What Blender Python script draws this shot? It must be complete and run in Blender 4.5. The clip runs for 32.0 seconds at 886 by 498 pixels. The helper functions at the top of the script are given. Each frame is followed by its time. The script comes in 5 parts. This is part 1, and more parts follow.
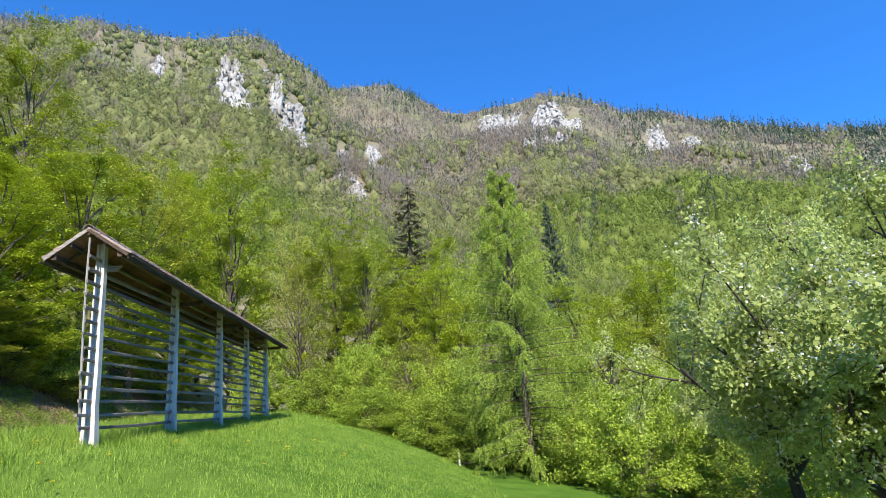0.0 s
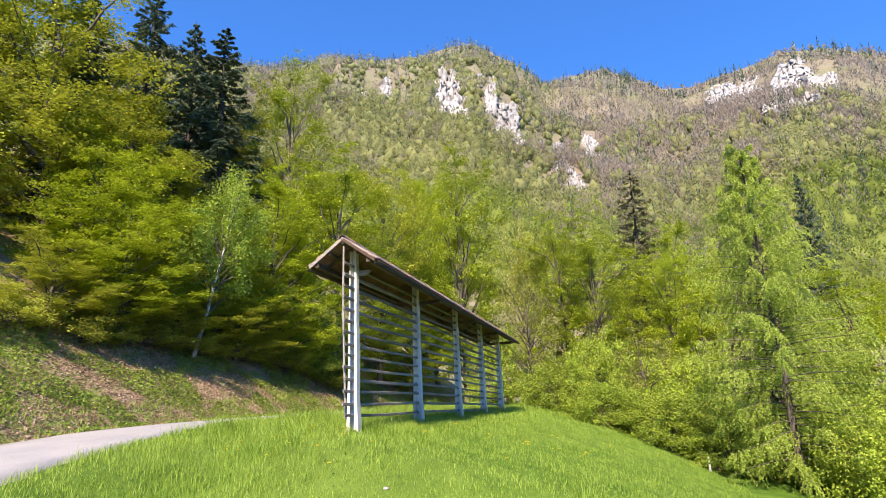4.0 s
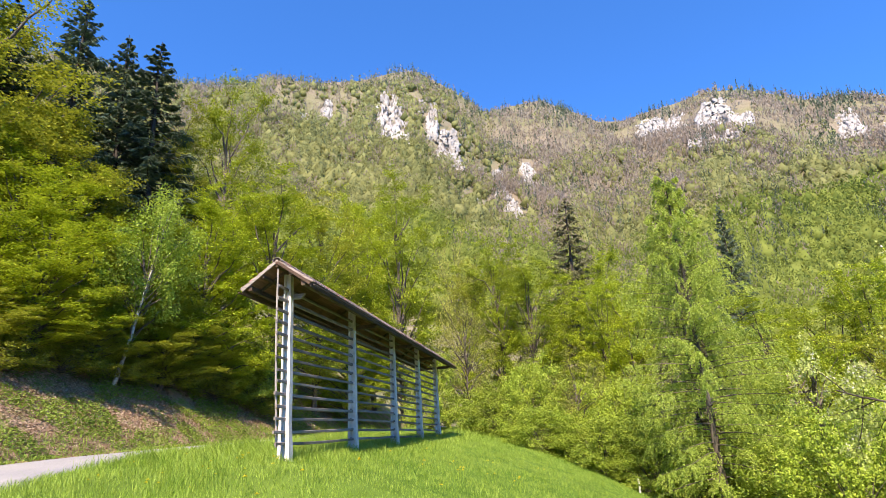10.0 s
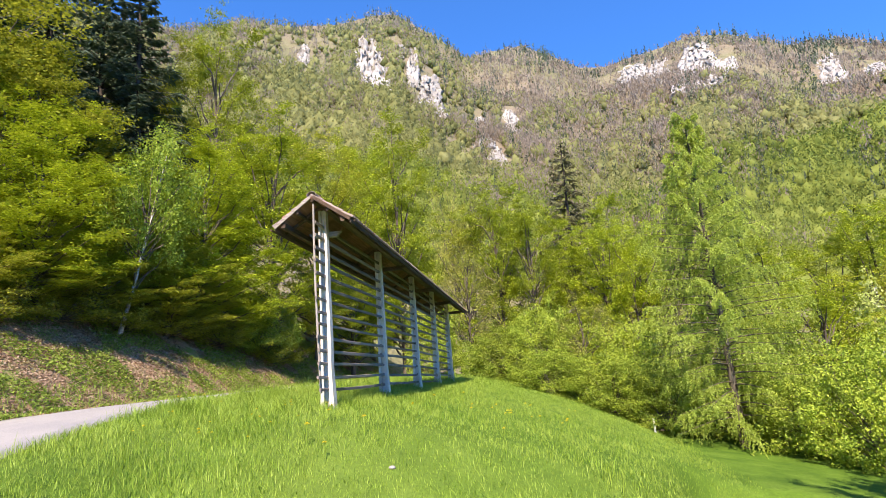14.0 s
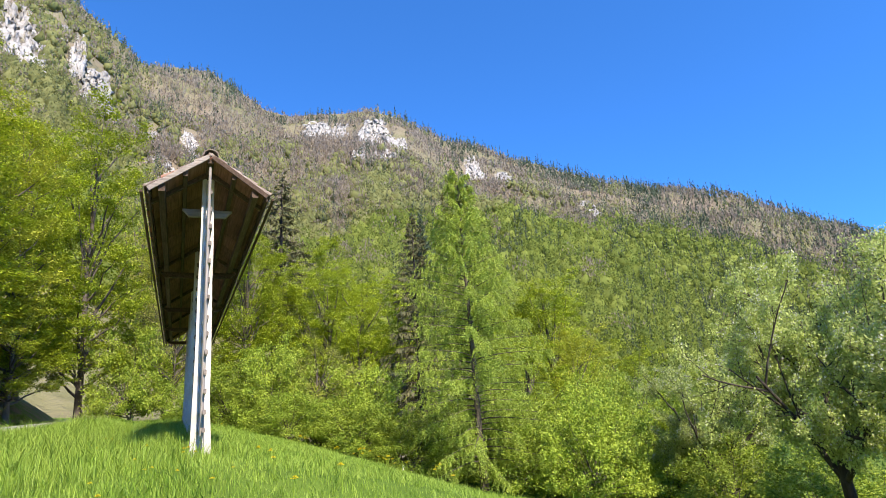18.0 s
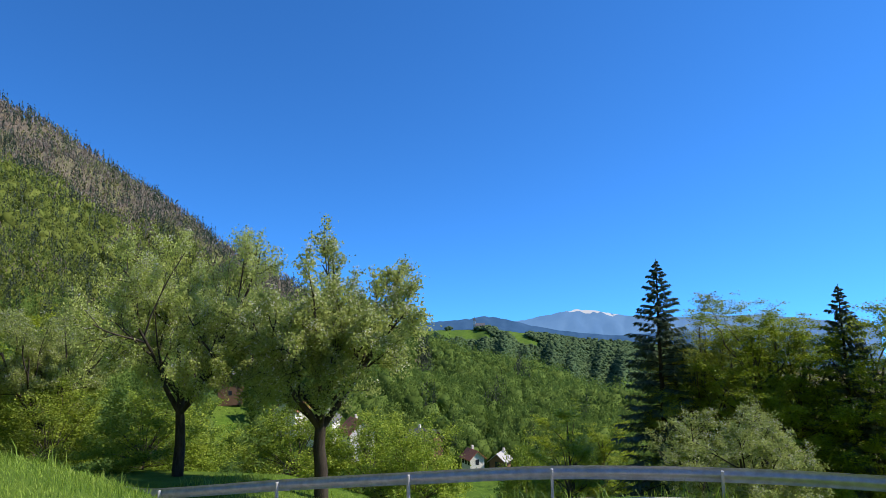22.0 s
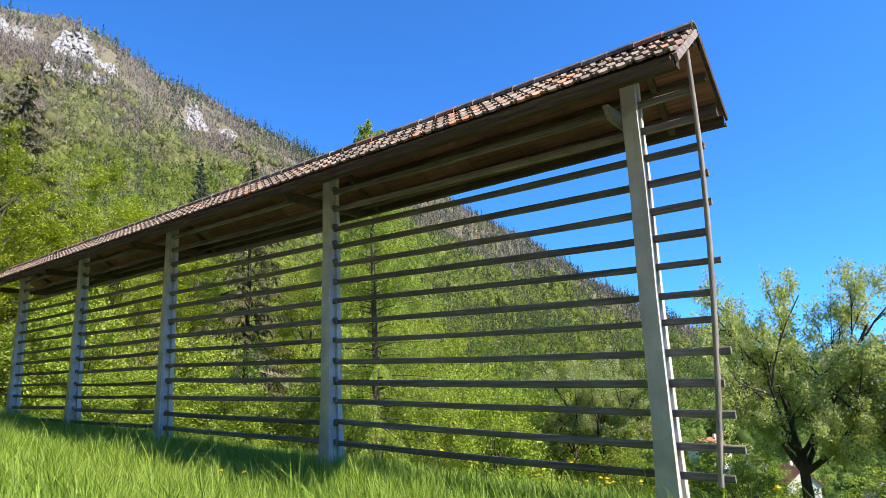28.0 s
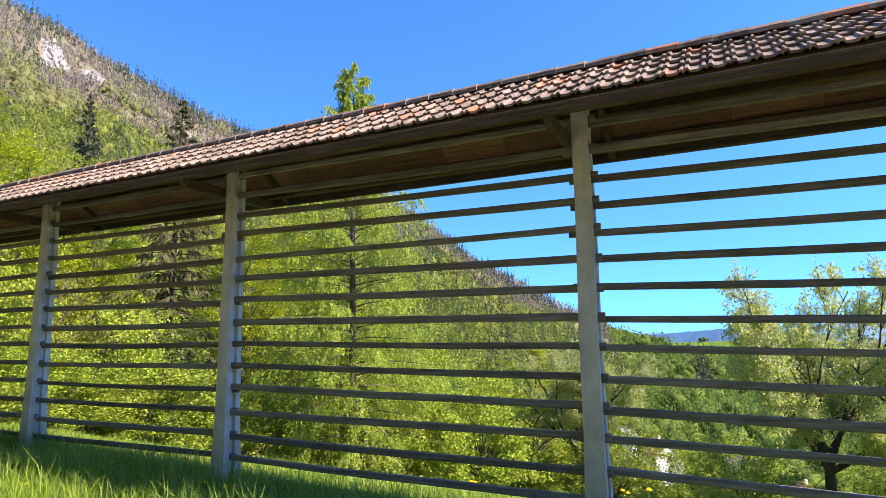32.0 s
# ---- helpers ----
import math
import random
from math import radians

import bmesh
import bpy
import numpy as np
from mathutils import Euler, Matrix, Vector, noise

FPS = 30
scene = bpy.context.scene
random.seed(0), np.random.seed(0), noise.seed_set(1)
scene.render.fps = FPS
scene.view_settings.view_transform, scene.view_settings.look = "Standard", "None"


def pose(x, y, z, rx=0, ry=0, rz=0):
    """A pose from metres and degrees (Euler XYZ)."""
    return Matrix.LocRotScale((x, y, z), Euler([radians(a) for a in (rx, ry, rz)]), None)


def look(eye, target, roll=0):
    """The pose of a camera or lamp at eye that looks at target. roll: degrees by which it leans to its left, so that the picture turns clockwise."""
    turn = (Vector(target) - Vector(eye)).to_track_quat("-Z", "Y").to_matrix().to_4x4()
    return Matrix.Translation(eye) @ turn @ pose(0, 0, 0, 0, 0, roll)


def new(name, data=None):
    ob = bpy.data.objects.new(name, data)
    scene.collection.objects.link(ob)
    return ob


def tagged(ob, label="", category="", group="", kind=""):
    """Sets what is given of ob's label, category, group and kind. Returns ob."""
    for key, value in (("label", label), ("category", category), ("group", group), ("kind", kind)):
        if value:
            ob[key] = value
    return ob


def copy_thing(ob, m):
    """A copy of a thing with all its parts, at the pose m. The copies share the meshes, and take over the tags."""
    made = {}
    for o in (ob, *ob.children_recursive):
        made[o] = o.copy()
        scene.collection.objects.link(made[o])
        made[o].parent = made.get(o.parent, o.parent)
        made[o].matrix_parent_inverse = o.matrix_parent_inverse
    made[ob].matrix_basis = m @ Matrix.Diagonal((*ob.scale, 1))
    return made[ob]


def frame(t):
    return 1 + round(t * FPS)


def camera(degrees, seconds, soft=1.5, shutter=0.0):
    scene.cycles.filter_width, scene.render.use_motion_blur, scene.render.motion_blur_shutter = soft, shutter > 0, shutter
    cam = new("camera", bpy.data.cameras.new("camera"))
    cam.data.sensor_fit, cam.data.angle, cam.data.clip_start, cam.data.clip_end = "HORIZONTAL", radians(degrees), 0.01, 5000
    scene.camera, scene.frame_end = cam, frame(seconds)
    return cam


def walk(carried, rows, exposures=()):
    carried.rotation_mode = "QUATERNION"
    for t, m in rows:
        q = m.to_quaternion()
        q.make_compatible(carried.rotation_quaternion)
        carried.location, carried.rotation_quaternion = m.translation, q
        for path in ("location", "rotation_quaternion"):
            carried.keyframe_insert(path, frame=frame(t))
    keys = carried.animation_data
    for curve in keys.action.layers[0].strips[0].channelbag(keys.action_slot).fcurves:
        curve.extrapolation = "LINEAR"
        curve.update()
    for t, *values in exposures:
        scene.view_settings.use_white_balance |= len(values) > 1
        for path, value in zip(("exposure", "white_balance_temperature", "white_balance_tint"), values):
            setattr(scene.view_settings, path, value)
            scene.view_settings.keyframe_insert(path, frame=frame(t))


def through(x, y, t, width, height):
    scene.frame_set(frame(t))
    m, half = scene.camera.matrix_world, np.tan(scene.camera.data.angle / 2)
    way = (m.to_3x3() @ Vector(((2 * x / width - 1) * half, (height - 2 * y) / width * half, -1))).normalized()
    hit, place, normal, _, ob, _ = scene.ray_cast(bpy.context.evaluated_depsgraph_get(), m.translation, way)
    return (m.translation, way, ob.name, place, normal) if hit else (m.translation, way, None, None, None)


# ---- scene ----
cam = camera(73.2, 32.0, 0.55)
PATH = [
    (0, (7.662, -15.969, 0.154), (7.837, -14.048, 0.682), -4.8),
    (0.5, (7.629, -15.852, 0.224), (7.563, -13.923, 0.749), -4.9),
    (1, (7.607, -15.775, 0.286), (7.387, -13.858, 0.812), -7.1),
    (1.5, (7.517, -15.711, 0.283), (7.221, -13.805, 0.813), -7.5),
    (2, (7.443, -15.639, 0.312), (7.031, -13.759, 0.857), -6.9),
    (2.5, (7.408, -15.599, 0.313), (6.884, -13.76, 0.898), -5.3),
    (3, (7.51, -15.741, 0.298), (6.933, -13.913, 0.868), -3.8),
    (3.5, (7.488, -15.7, 0.272), (6.916, -13.864, 0.82), -2.9),
    (5.5, (7.429, -15.684, 0.273), (6.941, -13.838, 0.867), -2.4),
    (6, (7.443, -15.648, 0.283), (6.98, -13.796, 0.88), -2.8),
    (6.5, (7.477, -15.715, 0.274), (7.03, -13.86, 0.875), -3.3),
    (7, (7.476, -15.691, 0.288), (7.034, -13.838, 0.896), -3.3),
    (7.5, (7.455, -15.664, 0.294), (7.03, -13.808, 0.907), -3.4),
    (8, (7.468, -15.675, 0.283), (7.062, -13.816, 0.899), -3.2),
    (8.5, (7.482, -15.642, 0.277), (7.098, -13.779, 0.896), -3.4),
    (9, (7.51, -15.687, 0.273), (7.142, -13.822, 0.892), -3.3),
    (9.5, (7.514, -15.686, 0.272), (7.154, -13.818, 0.892), -3.4),
    (10, (7.532, -15.707, 0.262), (7.187, -13.837, 0.882), -3.4),
    (10.5, (7.494, -15.666, 0.252), (7.161, -13.794, 0.872), -3.7),
    (11, (7.529, -15.71, 0.242), (7.201, -13.836, 0.859), -3.8),
    (11.5, (7.474, -15.606, 0.275), (7.15, -13.729, 0.885), -3.6),
    (12, (7.496, -15.693, 0.272), (7.197, -13.813, 0.886), -5.0),
    (12.5, (7.257, -15.727, 0.27), (6.868, -13.841, 0.809), -3.3),
    (13, (6.784, -15.398, 0.25), (6.358, -13.5, 0.712), 0.2),
    (13.5, (6.252, -15.085, 0.269), (5.905, -13.168, 0.718), -4.4),
    (14, (5.503, -14.794, 0.306), (5.204, -12.869, 0.761), -4.4),
    (14.5, (4.71, -14.466, 0.302), (4.486, -12.534, 0.771), -2.6),
    (16.5, (1.664, -13.256, 0.285), (1.545, -11.319, 0.77), -3.0),
    (17, (0.945, -12.642, 0.428), (1.021, -10.706, 0.926), -2.8),
    (17.5, (0.289, -12.385, 0.427), (0.741, -10.516, 0.978), -2.8),
    (18, (-0.381, -11.797, 0.533), (0.413, -10.038, 1.055), -4.2),
    (18.5, (-1.118, -11.345, 0.696), (-0.232, -9.654, 1.293), -2.4),
    (19, (-1.867, -11.235, 0.713), (-0.853, -9.614, 1.3), -4.1),
    (19.5, (-2.592, -11.061, 0.812), (-1.459, -9.516, 1.384), -2.3),
    (20, (-3.207, -10.851, 0.883), (-1.87, -9.464, 1.421), -0.8),
    (20.5, (-3.604, -10.556, 0.933), (-1.939, -9.533, 1.362), -2.9),
    (21, (-4.142, -10.417, 0.968), (-2.23, -9.985, 1.366), -0.1),
    (21.5, (-4.507, -10.574, 0.852), (-2.538, -10.367, 1.133), -1.7),
    (22, (-4.791, -10.702, 0.877), (-2.811, -10.565, 1.129), -0.8),
    (22.5, (-5.126, -10.502, 0.903), (-3.145, -10.389, 1.149), -1.6),
    (23, (-5.431, -10.055, 1.083), (-3.458, -9.856, 1.344), -1.3),
    (23.5, (-5.651, -9.377, 1.213), (-3.823, -8.628, 1.523), -2.3),
    (24, (-5.934, -8.781, 1.125), (-4.184, -7.866, 1.436), -1.7),
    (24.5, (-5.991, -8.011, 1.223), (-4.278, -7.029, 1.543), -4.0),
    (25, (-6.187, -7.175, 1.325), (-4.505, -6.14, 1.64), -1.9),
    (25.5, (-6.296, -6.4, 1.32), (-4.674, -5.277, 1.647), -5.1),
    (26, (-6.379, -5.558, 1.452), (-4.87, -4.286, 1.777), -4.7),
    (26.5, (-6.52, -4.665, 1.493), (-5.044, -3.359, 1.836), -3.8),
    (28.5, (-6.844, -1.475, 1.828), (-5.222, -0.38, 2.238), -0.8),
    (29, (-6.891, -0.663, 1.92), (-5.204, 0.331, 2.328), 0.2),
    (30, (-7.107, 0.787, 2.032), (-5.439, 1.835, 2.379), -3.1),
    (31, (-6.932, 2.426, 2.123), (-5.199, 3.372, 2.44), -0.8),
    (32, (-6.721, 3.912, 2.349), (-4.946, 4.785, 2.644), -0.7),
]
EXPOSURES = [(0, 0.80, 6600, 9), (1, 0.96, 7200, 16), (3, 1.10, 7500, 20), (14, 1.10, 7500, 20), (17, 0.98, 7300, 18), (18, 0.88, 7050, 15), (20, 0.5, 6600, 9), (21, 0.1, 6700, 10),
             (22, 0.05, 6850, 12), (23, 0.1, 6800, 12), (24, 0.2, 6450, 7), (25, 0.24, 6400, 6), (26, 0.46, 6550, 9), (29, 0.88, 7100, 16), (31, 1.1, 7450, 23), (32, 1.16, 7500, 24)]
walk(cam, [(t, look(eye, target, roll)) for t, eye, target, roll in PATH], EXPOSURES)

# ---- world, sun and sky ----
SUN_AZ, SUN_EL = 175.0, 42.0
world = bpy.data.worlds.new("sky")
scene.world = world
world.use_nodes = True
wn = world.node_tree
sky = wn.nodes.new("ShaderNodeTexSky")
sky.sky_type = "NISHITA"
sky.sun_disc = False
sky.sun_elevation, sky.sun_rotation = radians(SUN_EL), radians(SUN_AZ)
sky.altitude, sky.air_density, sky.dust_density, sky.ozone_density = 2000, 0.82, 0.03, 2.0
tint = wn.nodes.new("ShaderNodeMixRGB")
tint.blend_type = "MULTIPLY"
tint.inputs[0].default_value = 1.0
tint.inputs[2].default_value = (0.335, 1.09, 1.84, 1)
way = wn.nodes.new("ShaderNodeTexCoord")
lift = wn.nodes.new("ShaderNodeVectorMath")
lift.inputs[1].default_value = (0, 0, 0.13)
wn.links.new(way.outputs["Generated"], lift.inputs[0])
wn.links.new(lift.outputs[0], sky.inputs[0])
wn.links.new(sky.outputs[0], tint.inputs[1])
wn.links.new(tint.outputs[0], wn.nodes["Background"].inputs[0])
wn.nodes["Background"].inputs[1].default_value = 0.15
sun = new("sun", bpy.data.lights.new("sun", "SUN"))
sun.data.energy, sun.data.angle, sun.data.color = 5.0, radians(0.5), (1.0, 0.95, 0.86)
_s = Vector((math.sin(radians(SUN_AZ)) * math.cos(radians(SUN_EL)), math.cos(radians(SUN_AZ)) * math.cos(radians(SUN_EL)), math.sin(radians(SUN_EL))))
sun.matrix_world = look(_s * 60, (0, 0, 0))


# ---- materials ----
def shader(name, rough=0.8, spec=0.3):
    m = bpy.data.materials.new(name)
    m.use_nodes = True
    b = m.node_tree.nodes["Principled BSDF"]
    b.inputs["Roughness"].default_value = rough
    b.inputs["Specular IOR Level"].default_value = spec
    return m, m.node_tree, b


def node(nt, kind, **values):
    n = nt.nodes.new(kind)
    for key, value in values.items():
        n.inputs[key.replace("_", " ")].default_value = value
    return n


def ramp(nt, source, stops):
    n = nt.nodes.new("ShaderNodeValToRGB")
    e = n.color_ramp.elements
    while len(e) < len(stops):
        e.new(0.5)
    for k, (p, c) in zip(e, stops):
        k.position, k.color = p, (*c, 1)
    nt.links.new(source, n.inputs[0])
    return n.outputs[0]


def coords(nt, scale=(1, 1, 1), kind="Object"):
    tc = nt.nodes.new("ShaderNodeTexCoord")
    mp = nt.nodes.new("ShaderNodeMapping")
    mp.inputs["Scale"].default_value = scale
    nt.links.new(tc.outputs[kind], mp.inputs[0])
    return mp.outputs[0]


def world_pos(nt, scale=(1, 1, 1)):
    g = nt.nodes.new("ShaderNodeNewGeometry")
    mp = nt.nodes.new("ShaderNodeMapping")
    mp.inputs["Scale"].default_value = scale
    nt.links.new(g.outputs["Position"], mp.inputs[0])
    return mp.outputs[0]


def noise_of(nt, vec, scale, detail=4.0, rough=0.6):
    n = node(nt, "ShaderNodeTexNoise", Scale=scale, Detail=detail, Roughness=rough)
    nt.links.new(vec, n.inputs["Vector"])
    return n.outputs["Fac"]


def mix(nt, fac, a, b, kind="MIX"):
    n = nt.nodes.new("ShaderNodeMixRGB")
    n.blend_type = kind
    for slot, v in zip((0, 1, 2), (fac, a, b)):
        if isinstance(v, (float, int)):
            n.inputs[slot].default_value = v
        elif isinstance(v, tuple):
            n.inputs[slot].default_value = (*v, 1)
        else:
            nt.links.new(v, n.inputs[slot])
    return n.outputs[0]


def bump(nt, b, height, strength=0.3, distance=0.02):
    n = node(nt, "ShaderNodeBump", Strength=strength, Distance=distance)
    nt.links.new(height, n.inputs["Height"])
    nt.links.new(n.outputs[0], b.inputs["Normal"])


def leaf_material(name, dark, mid, light, through=0.5, rough=0.55, patches=0.45):
    """Leaves: each one has its own tint; light passes through them."""
    m, nt, b = shader(name, rough, 0.25)
    g = nt.nodes.new("ShaderNodeNewGeometry")
    o = nt.nodes.new("ShaderNodeObjectInfo")
    c = ramp(nt, g.outputs["Random Per Island"], [(0.0, dark), (0.5, mid), (1.0, light)])
    patch = noise_of(nt, world_pos(nt), patches, 2.0)
    c = mix(nt, ramp(nt, patch, [(0.35, (0, 0, 0)), (0.7, (0.6, 0.6, 0.6))]), c, light)
    hs = node(nt, "ShaderNodeHueSaturation")
    mr = node(nt, "ShaderNodeMapRange", To_Min=0.8, To_Max=1.15)
    nt.links.new(o.outputs["Random"], mr.inputs["Value"])
    nt.links.new(mr.outputs[0], hs.inputs["Value"])
    nt.links.new(c, hs.inputs["Color"])
    nt.links.new(hs.outputs[0], b.inputs["Base Color"])
    tr = nt.nodes.new("ShaderNodeBsdfTranslucent")
    nt.links.new(hs.outputs[0], tr.inputs[0])
    ms = nt.nodes.new("ShaderNodeMixShader")
    ms.inputs[0].default_value = through
    nt.links.new(b.outputs[0], ms.inputs[1])
    nt.links.new(tr.outputs[0], ms.inputs[2])
    nt.links.new(ms.outputs[0], nt.nodes["Material Output"].inputs[0])
    return m


def bark_material(name, dark, light, scale=6.0, stretch=0.25):
    m, nt, b = shader(name, 0.9, 0.2)
    v = coords(nt, (1, 1, stretch))
    n = noise_of(nt, v, scale, 6.0, 0.7)
    nt.links.new(ramp(nt, n, [(0.3, dark), (0.7, light)]), b.inputs["Base Color"])
    bump(nt, b, n, 0.6, 0.03)
    return m


def ground_material():
    m, nt, b = shader("meadow_ground", 0.95, 0.1)
    p = world_pos(nt)
    big = noise_of(nt, p, 0.08, 3.0)
    mid = noise_of(nt, p, 0.9, 5.0)
    fine = noise_of(nt, p, 14.0, 5.0, 0.7)
    c = ramp(nt, mid, [(0.3, (0.06, 0.125, 0.014)), (0.55, (0.11, 0.20, 0.022)), (0.75, (0.16, 0.25, 0.04))])
    c = mix(nt, ramp(nt, fine, [(0.35, (0.75, 0.75, 0.75)), (0.6, (0, 0, 0))]), c, (0.05, 0.10, 0.012))
    c = mix(nt, ramp(nt, big, [(0.45, (0, 0, 0)), (0.7, (0.35, 0.35, 0.35))]), c, (0.20, 0.25, 0.05))
    nt.links.new(c, b.inputs["Base Color"])
    bump(nt, b, fine, 0.8, 0.05)
    return m


def hill_material():
    """Woodland floor on the far slopes: brown litter and undergrowth."""
    m, nt, b = shader("hill_ground", 0.95, 0.1)
    p = world_pos(nt)
    big = noise_of(nt, p, 0.012, 5.0)
    mid = noise_of(nt, p, 0.09, 6.0, 0.7)
    c = ramp(nt, mid, [(0.3, (0.13, 0.135, 0.06)), (0.5, (0.175, 0.17, 0.08)), (0.7, (0.21, 0.19, 0.11))])
    c = mix(nt, ramp(nt, big, [(0.4, (0, 0, 0)), (0.62, (0.8, 0.8, 0.8))]), c, (0.23, 0.18, 0.13))
    nt.links.new(c, b.inputs["Base Color"])
    bump(nt, b, mid, 1.0, 3.0)
    return m


def litter_material():
    """The bank above the road: dry leaves, earth and sparse grass."""
    m, nt, b = shader("leaf_litter", 0.95, 0.1)
    p = world_pos(nt)
    a, c2, f = noise_of(nt, p, 0.7, 4.0), noise_of(nt, p, 3.0, 5.0, 0.7), noise_of(nt, p, 22.0, 4.0, 0.7)
    c = ramp(nt, f, [(0.3, (0.13, 0.075, 0.045)), (0.5, (0.30, 0.20, 0.125)), (0.7, (0.44, 0.33, 0.22))])
    grass = ramp(nt, f, [(0.35, (0.08, 0.13, 0.02)), (0.65, (0.24, 0.30, 0.06))])
    c = mix(nt, ramp(nt, mix(nt, 0.5, a, c2), [(0.44, (0, 0, 0)), (0.56, (1, 1, 1))]), c, grass)
    nt.links.new(c, b.inputs["Base Color"])
    bump(nt, b, f, 1.0, 0.05)
    return m


def road_material():
    m, nt, b = shader("pale_asphalt", 0.9, 0.25)
    p = world_pos(nt)
    f, g = noise_of(nt, p, 60.0, 3.0), noise_of(nt, p, 0.6, 4.0)
    c = ramp(nt, f, [(0.3, (0.20, 0.19, 0.18)), (0.7, (0.36, 0.345, 0.33))])
    c = mix(nt, ramp(nt, g, [(0.4, (0, 0, 0)), (0.75, (0.5, 0.5, 0.5))]), c, (0.42, 0.39, 0.34))
    nt.links.new(c, b.inputs["Base Color"])
    bump(nt, b, f, 0.4, 0.01)
    return m


def wood_material(name, dark, mid, light, along="y"):
    """Weathered timber with grain along one axis of the piece."""
    m, nt, b = shader(name, 0.85, 0.2)
    o = nt.nodes.new("ShaderNodeObjectInfo")
    sc = {"x": (0.6, 14, 14), "y": (14, 0.6, 14), "z": (14, 14, 0.6)}[along]
    v = coords(nt, sc)
    off = nt.nodes.new("ShaderNodeVectorMath")
    nt.links.new(v, off.inputs[0])
    mul = nt.nodes.new("ShaderNodeMath")
    mul.operation = "MULTIPLY"
    mul.inputs[1].default_value = 37.0
    nt.links.new(o.outputs["Random"], mul.inputs[0])
    nt.links.new(mul.outputs[0], off.inputs[1])
    n = noise_of(nt, off.outputs[0], 2.2, 7.0, 0.7)
    st = noise_of(nt, coords(nt), 1.6, 3.0)
    c = ramp(nt, n, [(0.28, dark), (0.5, mid), (0.75, light)])
    c = mix(nt, ramp(nt, st, [(0.45, (0, 0, 0)), (0.75, (0.5, 0.5, 0.5))]), c, dark)
    hs = node(nt, "ShaderNodeHueSaturation")
    mr = node(nt, "ShaderNodeMapRange", To_Min=0.75, To_Max=1.2)
    nt.links.new(o.outputs["Random"], mr.inputs["Value"])
    nt.links.new(mr.outputs[0], hs.inputs["Value"])
    nt.links.new(c, hs.inputs["Color"])
    nt.links.new(hs.outputs[0], b.inputs["Base Color"])
    bump(nt, b, n, 0.5, 0.012)
    return m


def concrete_material(name, dark, light):
    m, nt, b = shader(name, 0.9, 0.2)
    v = coords(nt)
    a, f = noise_of(nt, v, 2.0, 5.0), noise_of(nt, v, 45.0, 4.0, 0.7)
    streak = noise_of(nt, coords(nt, (9, 9, 0.5)), 1.5, 4.0)
    c = ramp(nt, a, [(0.3, dark), (0.65, light)])
    c = mix(nt, ramp(nt, streak, [(0.5, (0, 0, 0)), (0.75, (0.45, 0.45, 0.45))]), c, dark)
    c = mix(nt, ramp(nt, f, [(0.3, (0.35, 0.35, 0.35)), (0.5, (0, 0, 0))]), c, dark)
    nt.links.new(c, b.inputs["Base Color"])
    bump(nt, b, f, 0.4, 0.01)
    return m


def tile_material():
    """Old clay tiles, from faded grey-brown to red, with lichen."""
    m, nt, b = shader("clay_tile", 0.8, 0.25)
    o = nt.nodes.new("ShaderNodeObjectInfo")
    g = nt.nodes.new("ShaderNodeNewGeometry")
    ad = nt.nodes.new("ShaderNodeMath")
    ad.operation = "ADD"
    nt.links.new(o.outputs["Random"], ad.inputs[0])
    nt.links.new(g.outputs["Random Per Island"], ad.inputs[1])
    fr = nt.nodes.new("ShaderNodeMath")
    fr.operation = "FRACT"
    nt.links.new(ad.outputs[0], fr.inputs[0])
    c = ramp(nt, fr.outputs[0], [(0.0, (0.13, 0.095, 0.075)), (0.45, (0.20, 0.15, 0.12)), (0.88, (0.27, 0.21, 0.17)), (0.95, (0.36, 0.15, 0.085)), (1.0, (0.44, 0.18, 0.10))])
    p = world_pos(nt)
    l = noise_of(nt, p, 9.0, 5.0, 0.7)
    c = mix(nt, ramp(nt, l, [(0.45, (0, 0, 0)), (0.68, (0.6, 0.6, 0.6))]), c, (0.42, 0.38, 0.31))
    d = noise_of(nt, p, 2.0, 4.0)
    c = mix(nt, ramp(nt, d, [(0.5, (0, 0, 0)), (0.75, (0.55, 0.55, 0.55))]), c, (0.10, 0.08, 0.065))
    nt.links.new(c, b.inputs["Base Color"])
    bump(nt, b, l, 0.4, 0.01)
    return m


def rock_material():
    m, nt, b = shader("limestone", 0.9, 0.2)
    p = world_pos(nt, (1, 1, 0.22))
    q = world_pos(nt)
    a, f = noise_of(nt, p, 0.07, 6.0, 0.7), noise_of(nt, p, 0.32, 6.0, 0.75)
    g = noise_of(nt, q, 0.22, 6.0, 0.75)
    c = ramp(nt, a, [(0.36, (0.19, 0.175, 0.15)), (0.49, (0.35, 0.33, 0.295)), (0.66, (0.48, 0.455, 0.415))])
    c = mix(nt, ramp(nt, f, [(0.36, (0.65, 0.65, 0.65)), (0.46, (0, 0, 0))]), c, (0.24, 0.225, 0.19))
    c = mix(nt, ramp(nt, g, [(0.56, (0, 0, 0)), (0.64, (0.7, 0.7, 0.7))]), c, (0.23, 0.22, 0.13))
    nt.links.new(c, b.inputs["Base Color"])
    bump(nt, b, f, 0.8, 1.2)
    return m


